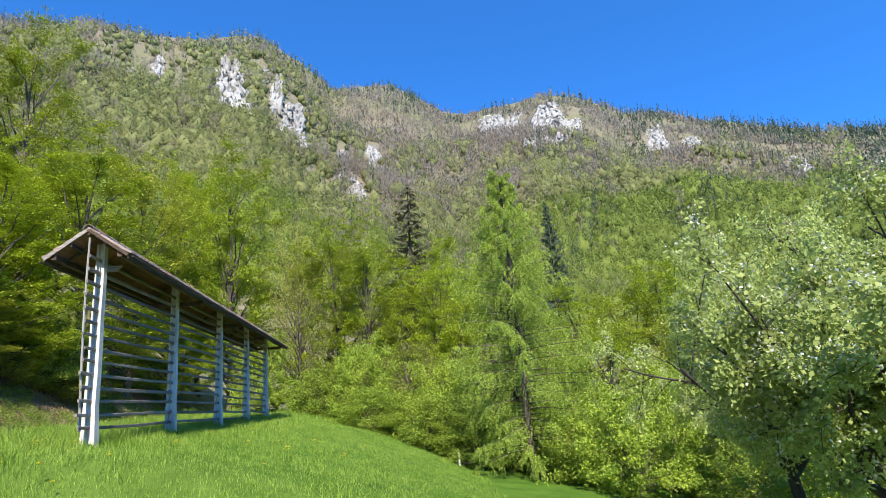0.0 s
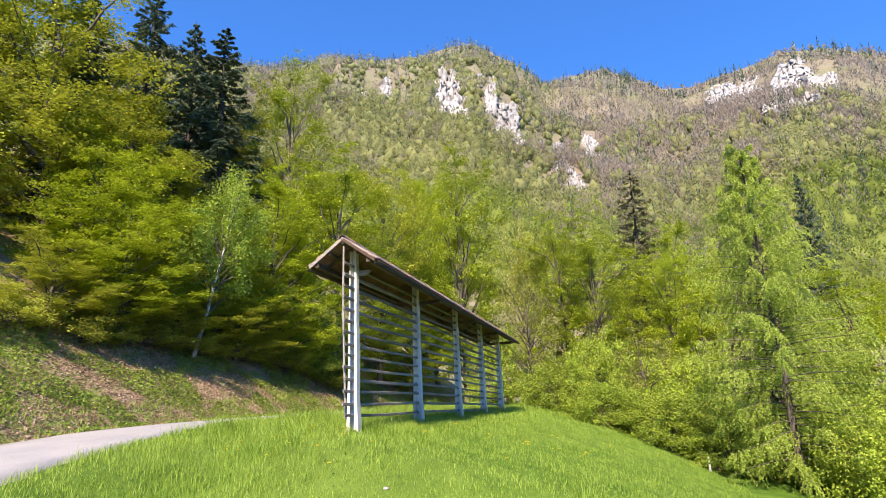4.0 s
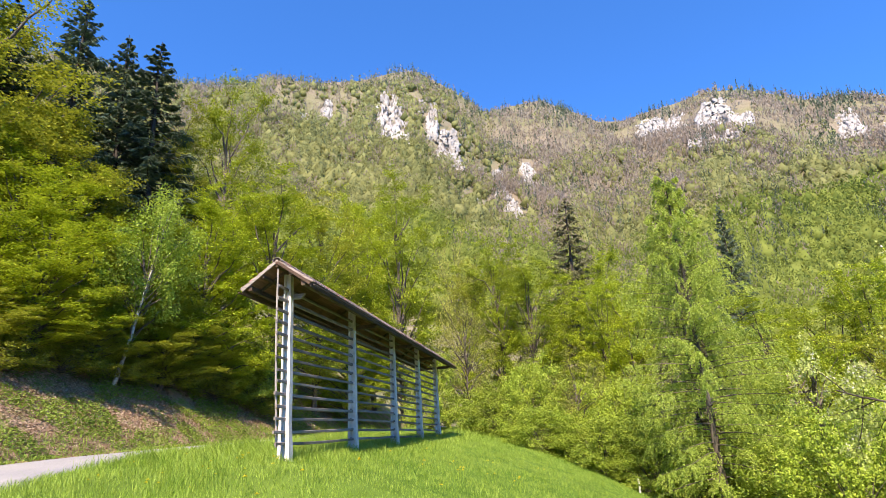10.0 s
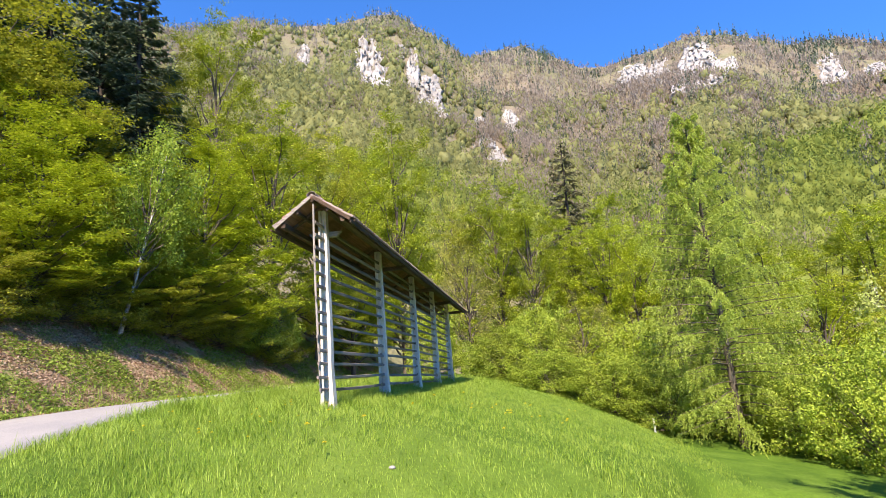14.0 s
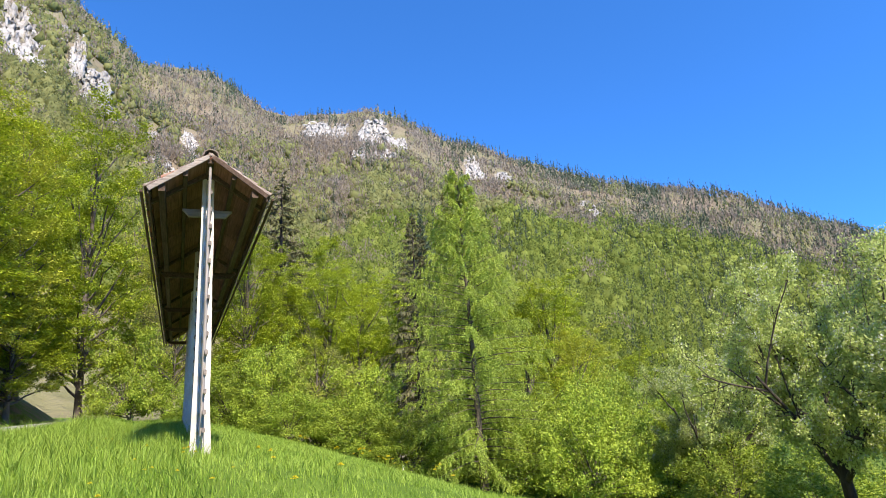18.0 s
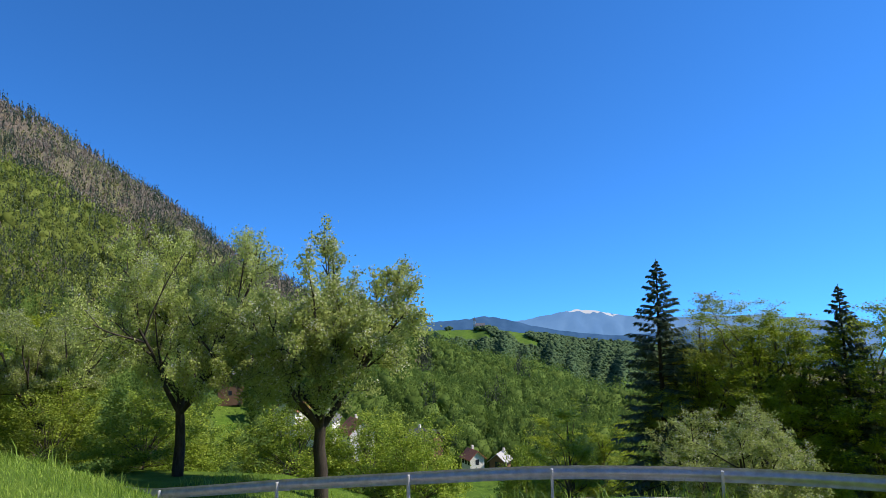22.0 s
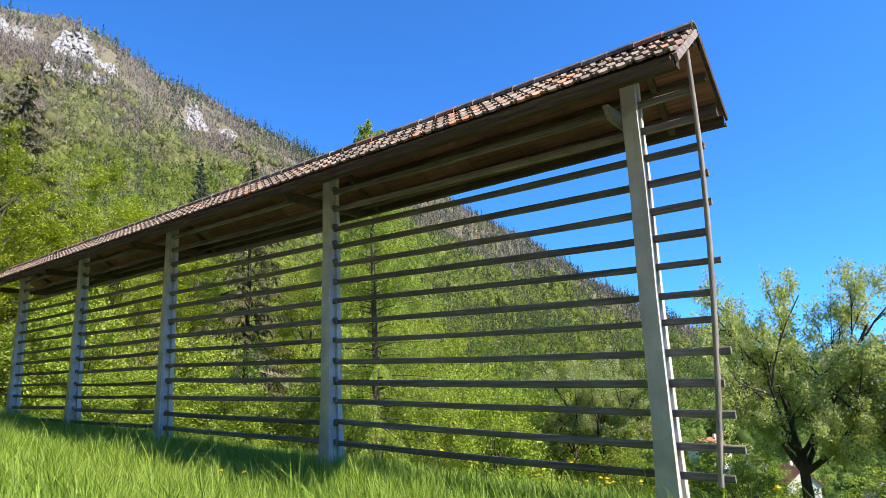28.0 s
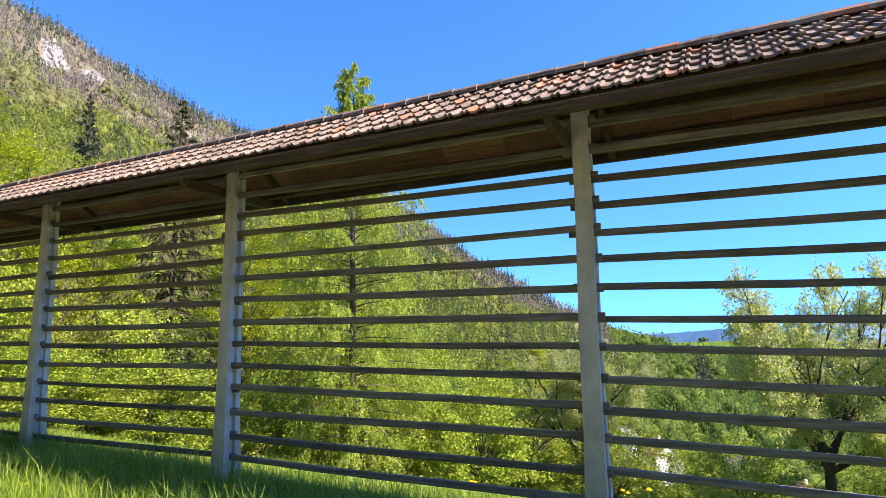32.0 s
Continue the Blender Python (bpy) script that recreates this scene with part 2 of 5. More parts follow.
def plain(name, colour, rough=0.6, metal=0.0, vary=0.15, scale=5.0):
    m, nt, b = shader(name, rough, 0.3)
    n = noise_of(nt, coords(nt), scale, 4.0)
    lo = tuple(v * (1 - vary) for v in colour)
    hi = tuple(min(1.0, v * (1 + vary)) for v in colour)
    nt.links.new(ramp(nt, n, [(0.35, lo), (0.65, hi)]), b.inputs["Base Color"])
    b.inputs["Metallic"].default_value = metal
    return m


M_GROUND, M_HILL, M_LITTER, M_ROAD = ground_material(), hill_material(), litter_material(), road_material()
M_POST = concrete_material("pale_concrete", (0.42, 0.385, 0.335), (0.70, 0.65, 0.57))
M_RAIL = wood_material("grey_weathered_rail", (0.085, 0.07, 0.06), (0.205, 0.175, 0.15), (0.34, 0.30, 0.26))
M_BEAM = wood_material("dark_roof_timber", (0.045, 0.03, 0.021), (0.10, 0.065, 0.045), (0.18, 0.125, 0.09))
M_UNDER = wood_material("reddish_roof_boards", (0.09, 0.045, 0.03), (0.22, 0.105, 0.07), (0.33, 0.17, 0.12))
M_BEAM_X = wood_material("grey_tie_timber", (0.10, 0.085, 0.07), (0.24, 0.205, 0.175), (0.38, 0.33, 0.285), "x")
M_POLE = wood_material("grey_pole", (0.14, 0.125, 0.11), (0.30, 0.27, 0.24), (0.42, 0.38, 0.34), "z")
M_TILE, M_ROCK = tile_material(), rock_material()
M_STEEL = plain("galvanised_steel", (0.52, 0.53, 0.55), 0.5, 0.35)
M_BARK = bark_material("brown_grey_bark", (0.05, 0.04, 0.03), (0.17, 0.14, 0.11))
M_BARK_DARK = bark_material("dark_bark", (0.025, 0.02, 0.017), (0.09, 0.075, 0.06))
M_BARK_BIRCH = bark_material("white_birch_bark", (0.20, 0.18, 0.16), (0.72, 0.70, 0.66), 4.0, 3.0)
M_BEECH = leaf_material("fresh_beech_leaves", (0.115, 0.18, 0.012), (0.27, 0.36, 0.022), (0.46, 0.53, 0.038), 0.34)
M_OLIVE = leaf_material("yellow_green_leaves", (0.13, 0.17, 0.017), (0.29, 0.325, 0.031), (0.45, 0.47, 0.056), 0.34)
M_SHRUB = leaf_material("bright_shrub_leaves", (0.12, 0.20, 0.021), (0.25, 0.365, 0.041), (0.44, 0.52, 0.070), 0.36)
M_PALE = leaf_material("pale_spring_leaves", (0.183, 0.228, 0.041), (0.348, 0.391, 0.077), (0.553, 0.538, 0.125))
M_LARCH = leaf_material("larch_needles", (0.16, 0.25, 0.036), (0.33, 0.44, 0.071), (0.52, 0.61, 0.125))
M_SPRUCE = leaf_material("dark_spruce_needles", (0.050, 0.082, 0.048), (0.09, 0.138, 0.08), (0.16, 0.215, 0.12), 0.25)
M_SPRUCE_OLD = leaf_material("brownish_spruce_needles", (0.055, 0.065, 0.026), (0.115, 0.12, 0.05), (0.20, 0.185, 0.085), 0.2)
M_BIRCH = leaf_material("birch_leaves", (0.13, 0.23, 0.025), (0.26, 0.39, 0.045), (0.42, 0.54, 0.08))
M_APPLE = leaf_material("apple_leaves", (0.21, 0.28, 0.06), (0.38, 0.46, 0.115), (0.57, 0.63, 0.22))
M_BLOSSOM = leaf_material("white_blossom", (0.52, 0.53, 0.42), (0.64, 0.64, 0.54), (0.74, 0.73, 0.66), 0.4, 0.7)


# ---- meshes ----
def mesh_of(name, verts, faces, material, smooth=False):
    me = bpy.data.meshes.new(name)
    me.from_pydata([tuple(v) for v in verts], [], [tuple(f) for f in faces])
    me.materials.append(material)
    if smooth:
        me.polygons.foreach_set("use_smooth", [True] * len(me.polygons))
    me.update()
    return me


def mesh_np(name, v, quads, material, smooth=False):
    """A mesh of quads (or triangles) from arrays."""
    k = quads.shape[1]
    me = bpy.data.meshes.new(name)
    me.vertices.add(len(v))
    me.vertices.foreach_set("co", np.ascontiguousarray(v, dtype=np.float32).ravel())
    me.loops.add(len(quads) * k)
    me.loops.foreach_set("vertex_index", np.ascontiguousarray(quads, dtype=np.int32).ravel())
    me.polygons.add(len(quads))
    me.polygons.foreach_set("loop_start", np.arange(0, len(quads) * k, k, dtype=np.int32))
    if smooth:
        me.polygons.foreach_set("use_smooth", np.ones(len(quads), dtype=bool))
    me.materials.append(material)
    me.update(calc_edges=True)
    me.validate()
    return me


def part_me(name, me, parent, label="", at=None):
    ob = new(name, me)
    ob.parent = parent
    if at is not None:
        ob.matrix_basis = at
    return tagged(ob, label)


def part(name, bm, material, parent, label=""):
    me = bpy.data.meshes.new(name)
    bm.to_mesh(me)
    bm.free()
    me.materials.append(material)
    return part_me(name, me, parent, label)


def box(bm, x0, x1, y0, y1, z0, z1, bevel=0.0):
    r = bmesh.ops.create_cube(bm, size=1)
    for v in r["verts"]:
        v.co = ((x0 + x1) / 2 + v.co.x * (x1 - x0), (y0 + y1) / 2 + v.co.y * (y1 - y0), (z0 + z1) / 2 + v.co.z * (z1 - z0))
    if bevel:
        edges = list({e for v in r["verts"] for e in v.link_edges})
        bmesh.ops.bevel(bm, geom=edges, offset=bevel, segments=1, affect="EDGES")
    return bm


def empty(name, at=(0, 0, 0)):
    e = new(name)
    e.location = at
    return e


def tubes(lines, sides=6):
    """Tapered tubes along lines of (x, y, z, radius): verts and quads."""
    vs, fs, base = [], [], 0
    ang = np.linspace(0, 2 * np.pi, sides, endpoint=False)
    for line in lines:
        a = np.asarray(line, float)
        d = np.gradient(a[:, :3], axis=0)
        d /= np.linalg.norm(d, axis=1)[:, None] + 1e-9
        side = np.cross(d, (0.31, 0.17, 0.93) if abs(d[0][2]) < 0.9 else (1, 0, 0))
        side /= np.linalg.norm(side, axis=1)[:, None] + 1e-9
        up = np.cross(d, side)
        ring = a[:, None, :3] + a[:, 3][:, None, None] * (np.cos(ang)[None, :, None] * side[:, None] + np.sin(ang)[None, :, None] * up[:, None])
        vs.append(ring.reshape(-1, 3))
        n = len(a)
        i = np.arange(n - 1)[:, None] * sides
        j = np.arange(sides)[None]
        k = (j + 1) % sides
        fs.append((base + np.stack([i + j, i + k, i + sides + k, i + sides + j], -1)).reshape(-1, 4))
        base += n * sides
    return np.concatenate(vs), np.concatenate(fs)


def leaves(rng, centres, size, flat=0.5, droop=0.0, ratio=0.6):
    """Folded leaf quads round the given centres. flat: how level they lie."""
    n = len(centres)
    nrm = rng.normal(size=(n, 3)) * (1 - flat * 0.8)
    nrm[:, 2] += flat * 2.0
    nrm /= np.linalg.norm(nrm, axis=1)[:, None]
    u = rng.normal(size=(n, 3))
    u[:, 2] -= droop
    u -= nrm * (u * nrm).sum(1)[:, None]
    u /= np.linalg.norm(u, axis=1)[:, None] + 1e-9
    w = np.cross(nrm, u)
    s = size * rng.uniform(0.6, 1.3, n)[:, None]
    c = centres
    v = np.stack([c - u * s * 0.5, c + w * s * ratio * 0.5 + nrm * s * 0.08, c + u * s * 0.5, c - w * s * ratio * 0.5 + nrm * s * 0.08], 1).reshape(-1, 3)
    return v, np.arange(4 * n).reshape(-1, 4)


# ---- the lie of the land ----
ROAD_LINE = np.array([(-16, 90, 3.2), (-9.0, 60, 2.3), (-7.2, 40, 1.7), (-6.8, 25, 1.25), (-6.8, 12, 0.85), (-6.8, 4, 0.58), (-6.65, 0, 0.38), (-5.8, -4, 0.05),
                      (-4.45, -8, -0.34), (-3.35, -10.6, -0.72),
                      (-1.7, -12.7, -1.15), (1.0, -14.3, -1.65), (4.0, -15.4, -2.2), (6.7, -14.9, -2.75), (8.0, -12.4, -3.2), (8.7, -9.0, -3.65), (10.0, -5.6, -4.15), (11.4, -1.9, -4.75), (12.6, 3, -5.5)])
ROAD_HALF = 2.0


def smooth_line(pts, n=6):
    """More points along a line (Catmull-Rom)."""
    p = np.vstack([2 * pts[0] - pts[1], pts, 2 * pts[-1] - pts[-2]])
    out = []
    for a, b, c, d in zip(p[:-3], p[1:-2], p[2:-1], p[3:]):
        for t in np.arange(n) / n:
            out.append(0.5 * (2 * b + (c - a) * t + (2 * a - 5 * b + 4 * c - d) * t * t + (3 * b - a - 3 * c + d) * t ** 3))
    return np.array(out + [pts[-1]])


ROAD_FINE = smooth_line(ROAD_LINE)


def step(x, a, b):
    t = np.clip((x - a) / (b - a), 0, 1)
    return t * t * (3 - 2 * t)


def near_road(x, y):
    """The distance to the road's middle, the side (west of it is positive) and the road's height there."""
    best, zr, sd = np.full(x.shape, 1e9), np.zeros(x.shape), np.zeros(x.shape)
    for a, b in zip(ROAD_FINE[:-1], ROAD_FINE[1:]):
        d = b[:2] - a[:2]
        t = np.clip(((x - a[0]) * d[0] + (y - a[1]) * d[1]) / (d @ d), 0, 1)
        px, py = a[0] + t * d[0], a[1] + t * d[1]
        q = np.hypot(x - px, y - py)
        hit = q < best
        best = np.where(hit, q, best)
        zr = np.where(hit, a[2] + t * (b[2] - a[2]), zr)
        sd = np.where(hit, np.sign((x - a[0]) * d[1] - (y - a[1]) * d[0]), sd)
    return best, sd, zr


SKY_AZ = np.array([-180, -120, -75, -60, -48, -36, -31, -27, -23, -18, -14, -11.5, -8.7, -6, -4.5, -1.5, 1.5, 4, 7, 9.3, 12, 15, 17.5, 20.8, 23.5, 25, 28.5, 31.3, 35, 40, 44.7, 48.5, 52, 54, 57, 61, 66, 70, 73, 76, 80, 86.7, 90.4, 97, 102, 110, 125, 150, 180])
SKY_EL = np.array([14, 18, 27, 30, 31.5, 32, 32.6, 33.3, 33.2, 33.6, 34.4, 34.4, 33, 31.4, 30.2, 30.4, 30.4, 29.3, 27.6, 27.2, 27.5, 27.6, 27.9, 27.1, 25.8, 24.9, 24, 22.7, 21.3, 19.4, 17.9, 16.8, 15.6, 14.3, 12.4, 10.1, 6.5, 4.2, 2.4, 1, -0.6, -3, -4.6, -7.2, -8.6, -9, -6, 4, 14])
CREST_AZ = np.array([-180, -60, -10, -5, 0, 30, 50, 75, 85, 110, 150, 180])
CREST_R = np.array([420, 540, 580, 700, 900, 920, 820, 640, 480, 420, 420, 420])
O_X, O_Y = 0.0, -12.0


def local_height(x, y):
    crest = 0.06 + 0.029 * np.clip(y, -60, 60)
    xe = np.maximum(x, 0)
    drop = np.where(xe < 11.5, 0.15 * xe + 0.0158 * xe ** 2, 3.81 + 0.16 * (np.minimum(xe, 21) - 11.5) + 0.33 * np.maximum(xe - 21, 0))
    h = crest - drop
    d = np.maximum(-2.0 - y, 0)
    h = h - step(x, -4.5, 0.5) * (0.16 * np.minimum(d, 9) + 0.014 * np.minimum(d, 9) ** 2)
    q, side, zr = near_road(x, y)
    west = (side > 0) & (x < -3) & (y > -16)
    bank = zr + 0.74 * step(y, -15, -8) * np.maximum(q - 2.3, 0) - 0.12 * np.exp(-((q - 2.3) / 0.4) ** 2)
    h = np.where(west, np.maximum(bank, zr - 0.1), h)
    w = 1 - step(q, ROAD_HALF + 0.1, ROAD_HALF + np.where(west, 0.5, 2.4))
    return h * (1 - w) + zr * w


def hill_height(az, r):
    el, r1 = np.interp(az, SKY_AZ, SKY_EL) + 0.4 * step(az, -75, -60) + 0.4 * step(az, 66, 80) + 0.3 * step(az, -34, -26) * (1 - step(az, 36, 46)), np.interp(az, CREST_AZ, CREST_R)
    top = np.tan(np.radians(el)) * r1
    r0 = np.interp(az, [-180, 20, 50, 100, 180], [95, 95, 125, 130, 95])
    u = (r - r0) / (r1 - r0)
    low = np.interp(az, [-180, -60, -20, 20, 50, 90, 140, 180], [10, 30, 8, -8, -30, -36, -24, 10])
    up = low + (top - low) * np.clip(u, 0, 1) ** 1.08
    z = np.where(u <= 1, up, top - (r - r1) * 0.45)
    far = np.interp(az, [70, 80, 84, 90, 93.7, 98.3, 102.3, 110, 125], [-3.3, -0.9, -0.5, -0.35, -0.8, -1.6, -1.9, -2.7, -5])
    zf = np.tan(np.radians(far)) * 1500
    front = np.clip((1500 - r) / 500, 0, 1)
    z2 = zf - 150 * np.clip(np.abs(r - 1500) / 650, 0, 1) ** 1.3 - 42 * front * (0.5 + 0.5 * np.sin(az * 1.15 + r / 210)) - 16 * front * np.sin(az * 2.9 - r / 130)
    z = np.where((az > 70) & (az < 130), np.maximum(z, z2), z)
    return z


def land_height(x, y):
    x, y = np.asarray(x, float), np.asarray(y, float)
    r = np.hypot(x - O_X, y - O_Y)
    az = np.degrees(np.arctan2(x - O_X, y - O_Y))
    b = hill_height(az, r)
    w = step(r, 70, 135)
    near = r < 136
    out = b.copy()
    out[near] = local_height(x[near], y[near]) * (1 - w[near]) + b[near] * w[near]
    return out


def rough(x, y, z, r):
    """Gullies and knolls on the far slopes."""
    n = np.zeros(len(x))
    for i in range(len(x)):
        if r[i] > 110:
            k = min(1.0, (r[i] - 110) / 150)
            p = Vector((x[i] / 95, y[i] / 95, z[i] / 160))
            n[i] = k * (noise.noise(p) * 16 + noise.noise(p * 3.1) * 6)
    return n


def land_point(x, y):
    return float(land_height(np.array([x]), np.array([y]))[0])


# ground: one sheet, fine near by and coarse far off
_r = np.concatenate([np.arange(0.4, 30, 0.4), np.geomspace(30, 4700, 190)])
_a = np.radians(np.concatenate([np.arange(-75, 130, 0.4), np.arange(130, 285, 2.5)]))
_R, _A = np.meshgrid(_r, _a, indexing="ij")
_X, _Y = (O_X + _R * np.sin(_A)).ravel(), (O_Y + _R * np.cos(_A)).ravel()
_Z = land_height(_X, _Y)
_az = np.degrees(np.arctan2(_X - O_X, _Y - O_Y))
_crest = np.interp(_az, CREST_AZ, CREST_R)
_Z = _Z + rough(_X, _Y, _Z, _R.ravel()) * np.clip(np.abs(_R.ravel() - _crest) / 120, 0.12, 1) * (_R.ravel() < 1200)
_nr, _na = _R.shape
_i = np.arange(_nr - 1)[:, None] * _na
_j = np.arange(_na)[None]
_k = (_j + 1) % _na
_q = np.stack([_i + _j, _i + _na + _j, _i + _na + _k, _i + _k], -1).reshape(-1, 4)
_me = mesh_np("ground", np.stack([_X, _Y, _Z], 1), _q[:, ::-1], M_GROUND, True)
_me.materials.append(M_HILL)
_me.materials.append(M_LITTER)
_fx, _fy = _X[_q].mean(1), _Y[_q].mean(1)
_fr = np.hypot(_fx - O_X, _fy - O_Y)
_rq, _rs, _rz = near_road(_fx, _fy)
_faz = np.degrees(np.arctan2(_fx - O_X, _fy - O_Y))
_mi = np.where((_fr > 95) & ((_fr < 900) | (_faz < 70) | (_faz > 115)) & ~((_fr < 290) & (_faz > 38) & (_faz < 100)), 1, np.where((_rs > 0) & (_rq > 2.0) & (_fx < -3) & (_fy > -16), 2, 0))
_me.polygons.foreach_set("material_index", _mi.astype(np.int32))
ground = tagged(new("ground", _me), "green spring meadow on a hillside, rising to wooded mountains", "ground", kind="structure")

# ---- road ----
def build_road():
    v, f = [], []
    d = np.gradient(ROAD_FINE[:, :2], axis=0)
    d /= np.linalg.norm(d, axis=1)[:, None]
    for p, t in zip(ROAD_FINE, d):
        nrm = (t[1], -t[0])
        for s, dz in ((-1, -0.12), (-1, 0.02), (-0.5, 0.04), (0, 0.05), (0.5, 0.04), (1, 0.02), (1, -0.12)):
            wob = 0.07 * math.sin(p[1] * 1.7 + s * 3) + 0.05 * math.sin(p[1] * 4.1 + s)
            k = s * (ROAD_HALF + (wob if abs(s) == 1 else 0))
            v.append((p[0] + nrm[0] * k, p[1] + nrm[1] * k, p[2] + dz))
    for i in range(len(ROAD_FINE) - 1):
        for j in range(6):
            f.append((i * 7 + j, i * 7 + 7 + j, i * 7 + 8 + j, i * 7 + j + 1))
    return tagged(new("road", mesh_of("road", v, f, M_ROAD, True)), "narrow pale grey asphalt road with ragged grass edges", "road", kind="structure")


road = build_road()


# ---- far woods and rocks ----
def relief(x, y, z, r, az):
    crest = np.interp(az, CREST_AZ, CREST_R)
    return rough(x, y, z, r) * np.clip(np.abs(r - crest) / 120, 0.12, 1) * (r < 1200)


def slope_point(az, el):
    """Where the slope of the hills is met in a direction from the meadow."""
    r1 = np.interp(az, CREST_AZ, CREST_R)
    rs = np.linspace(132, r1 * 1.01, 700)
    x, y = O_X + rs * math.sin(radians(az)), O_Y + rs * math.cos(radians(az))
    z = land_height(x, y)
    z = z + relief(x, y, z, rs, np.full(len(rs), az))
    e = np.degrees(np.arctan2(z - 0.5, rs))
    k = int(np.argmax(e >= el)) if (e >= el).any() else int(np.argmax(e))
    return np.array((x[k], y[k], z[k])), rs[k]


def build_outcrop(name, az0, az1, el0, el1, lean, seed, label):
    """A bare limestone crag that stands out of the slope, narrower towards its top."""
    nu, nv = 44, 48
    mid, r = slope_point((az0 + az1) / 2, (el0 + el1) / 2)
    v = np.zeros((nv + 1, nu + 1, 3))
    rad = r * radians(az1 - az0) / 2
    rs = [slope_point((az0 + az1) / 2, el0 + (el1 - el0) * j / nv)[1] for j in range(nv + 1)]
    rs = np.convolve(np.pad(rs, 3, mode="edge"), np.ones(7) / 7, mode="valid")
    for j in range(nv + 1):
        t = j / nv
        width = (1 - 0.64 * t ** 1.5) if lean != 0 else (1 - 0.4 * abs(2 * t - 1) ** 2)
        for i in range(nu + 1):
            u = 2 * i / nu - 1
            az = (az0 + az1) / 2 + (az1 - az0) / 2 * (u * width + lean * (t - 0.5))
            el = el0 + (el1 - el0) * t
            rr = rs[j] - 0.012 * r
            p = Vector((u * 2.2, t * 3.0, seed * 7.3))
            rim = max(0.0, 1 - max(abs(u), abs(2 * t - 1)) ** 4)
            jag = noise.noise(p * 1.1) * 0.24 + noise.noise(p * 3.3) * 0.09 + noise.noise(p * 8.0) * 0.035
            flute = (1 - abs(noise.noise(Vector((u * 5 + t * 1.2, t * 0.8, seed))))) ** 5 * 0.12 + (1 - abs(noise.noise(Vector((u * 13 + t, t * 2.0, seed + 5))))) ** 6 * 0.06
            ledge = (t * 5 + 1.5 * noise.noise(p)) % 1.0 * 0.07
            out = rim * rad * (0.16 + jag - flute + ledge) - (1 - rim) * 0.012 * r
            az += 0.22 * (az1 - az0) * noise.noise(p * 1.9 + Vector((9, 0, 0))) * 0.5
            az += 0.11 * (az1 - az0) * noise.noise(p * 6.0) + 0.05 * (az1 - az0) * noise.noise(p * 15.0)
            el += 0.15 * (el1 - el0) * noise.noise(p * 6.5 + Vector((4, 4, 0)))
            el += 0.22 * (el1 - el0) * noise.noise(p * 2.1 + Vector((0, 9, 0))) * 0.4
            d = rr - out
            v[j, i] = (O_X + d * math.sin(radians(az)), O_Y + d * math.cos(radians(az)), d * math.tan(radians(el)) + 0.5)
    idx = np.arange((nv + 1) * (nu + 1)).reshape(nv + 1, nu + 1)
    q = np.stack([idx[:-1, :-1], idx[:-1, 1:], idx[1:, 1:], idx[1:, :-1]], -1).reshape(-1, 4)
    pts = v.reshape(-1, 3)
    back = pts + (pts - (O_X, O_Y, 0)) * 0.03
    ring = np.concatenate([idx[0, :], idx[1:, -1], idx[-1, -2::-1], idx[-2:0:-1, 0]])
    n = len(pts)
    side = np.stack([ring, ring + n, np.roll(ring, -1) + n, np.roll(ring, -1)], -1)
    me = mesh_np(name, np.vstack([pts, back]), np.vstack([q, q[:, ::-1] + n, side]), M_ROCK)
    return tagged(new(name, me), label, "rock")


CRAGS = [(-16.5, -12.0, 27.8, 33.0, -0.35), (-10.9, -8.9, 28.6, 31.8, 0.3), (-11.0, -6.3, 25.8, 29.5, 0.2), (-1.3, 1.2, 23.0, 25.6, -0.3), (-5.8, -4.7, 24.7, 25.8, 0),
         (-4.0, -2.6, 24.0, 25.4, 0), (-4.1, -1.6, 22.4, 23.9, -0.3), (-2.8, 0.0, 19.3, 22.2, -0.3), (-7.1, -4.9, 21.0, 23.3, 0), (-5.0, -3.3, 19.9, 22.0, 0),
         (-22.2, -20.5, 30.4, 32.4, 0.2), (-24.7, -23.0, 30.3, 31.2, 0), (15.6, 20.2, 24.0, 27.5, 0.01), (19.5, 21.3, 24.2, 25.8, 0), (10.7, 13.6, 25.6, 27.4, 0),
         (13.4, 15.6, 25.2, 27.2, 0), (6.6, 7.3, 15.0, 15.6, 0), (3.4, 4.0, 17.8, 18.3, 0), (26.5, 29.0, 21.2, 23.6, -0.4), (29.8, 31.7, 20.5, 21.9, 0), (37.5, 39.9, 16.5, 18.1, -0.3), (23.9, 24.9, 21.0, 22.0, 0), (-11.8, -10.5, 31.3, 32.5, 0)]
for _n, (_a0, _a1, _e0, _e1, _l) in enumerate(CRAGS):
    build_outcrop("crag", _a0, _a1, _e0, _e1, _l, _n + 1, "tall pale limestone cliff above wooded slopes" if _a1 - _a0 > 3 else "bare grey-white limestone crag on a wooded slope")


def scatter_slope(rng, count, az_lo=-56, az_hi=77):
    """Directions on the far slopes, even as seen from the meadow: turn, height, and the height of the skyline there."""
    az = rng.uniform(az_lo, az_hi, count)
    top = np.interp(az, SKY_AZ, SKY_EL) + 0.4
    el = top - rng.uniform(0, 1, count) ** 1.1 * (top - np.interp(az, [-60, 0, 30, 60, 77], [17, 6, 3, -3, -8]))
    return az, el, top


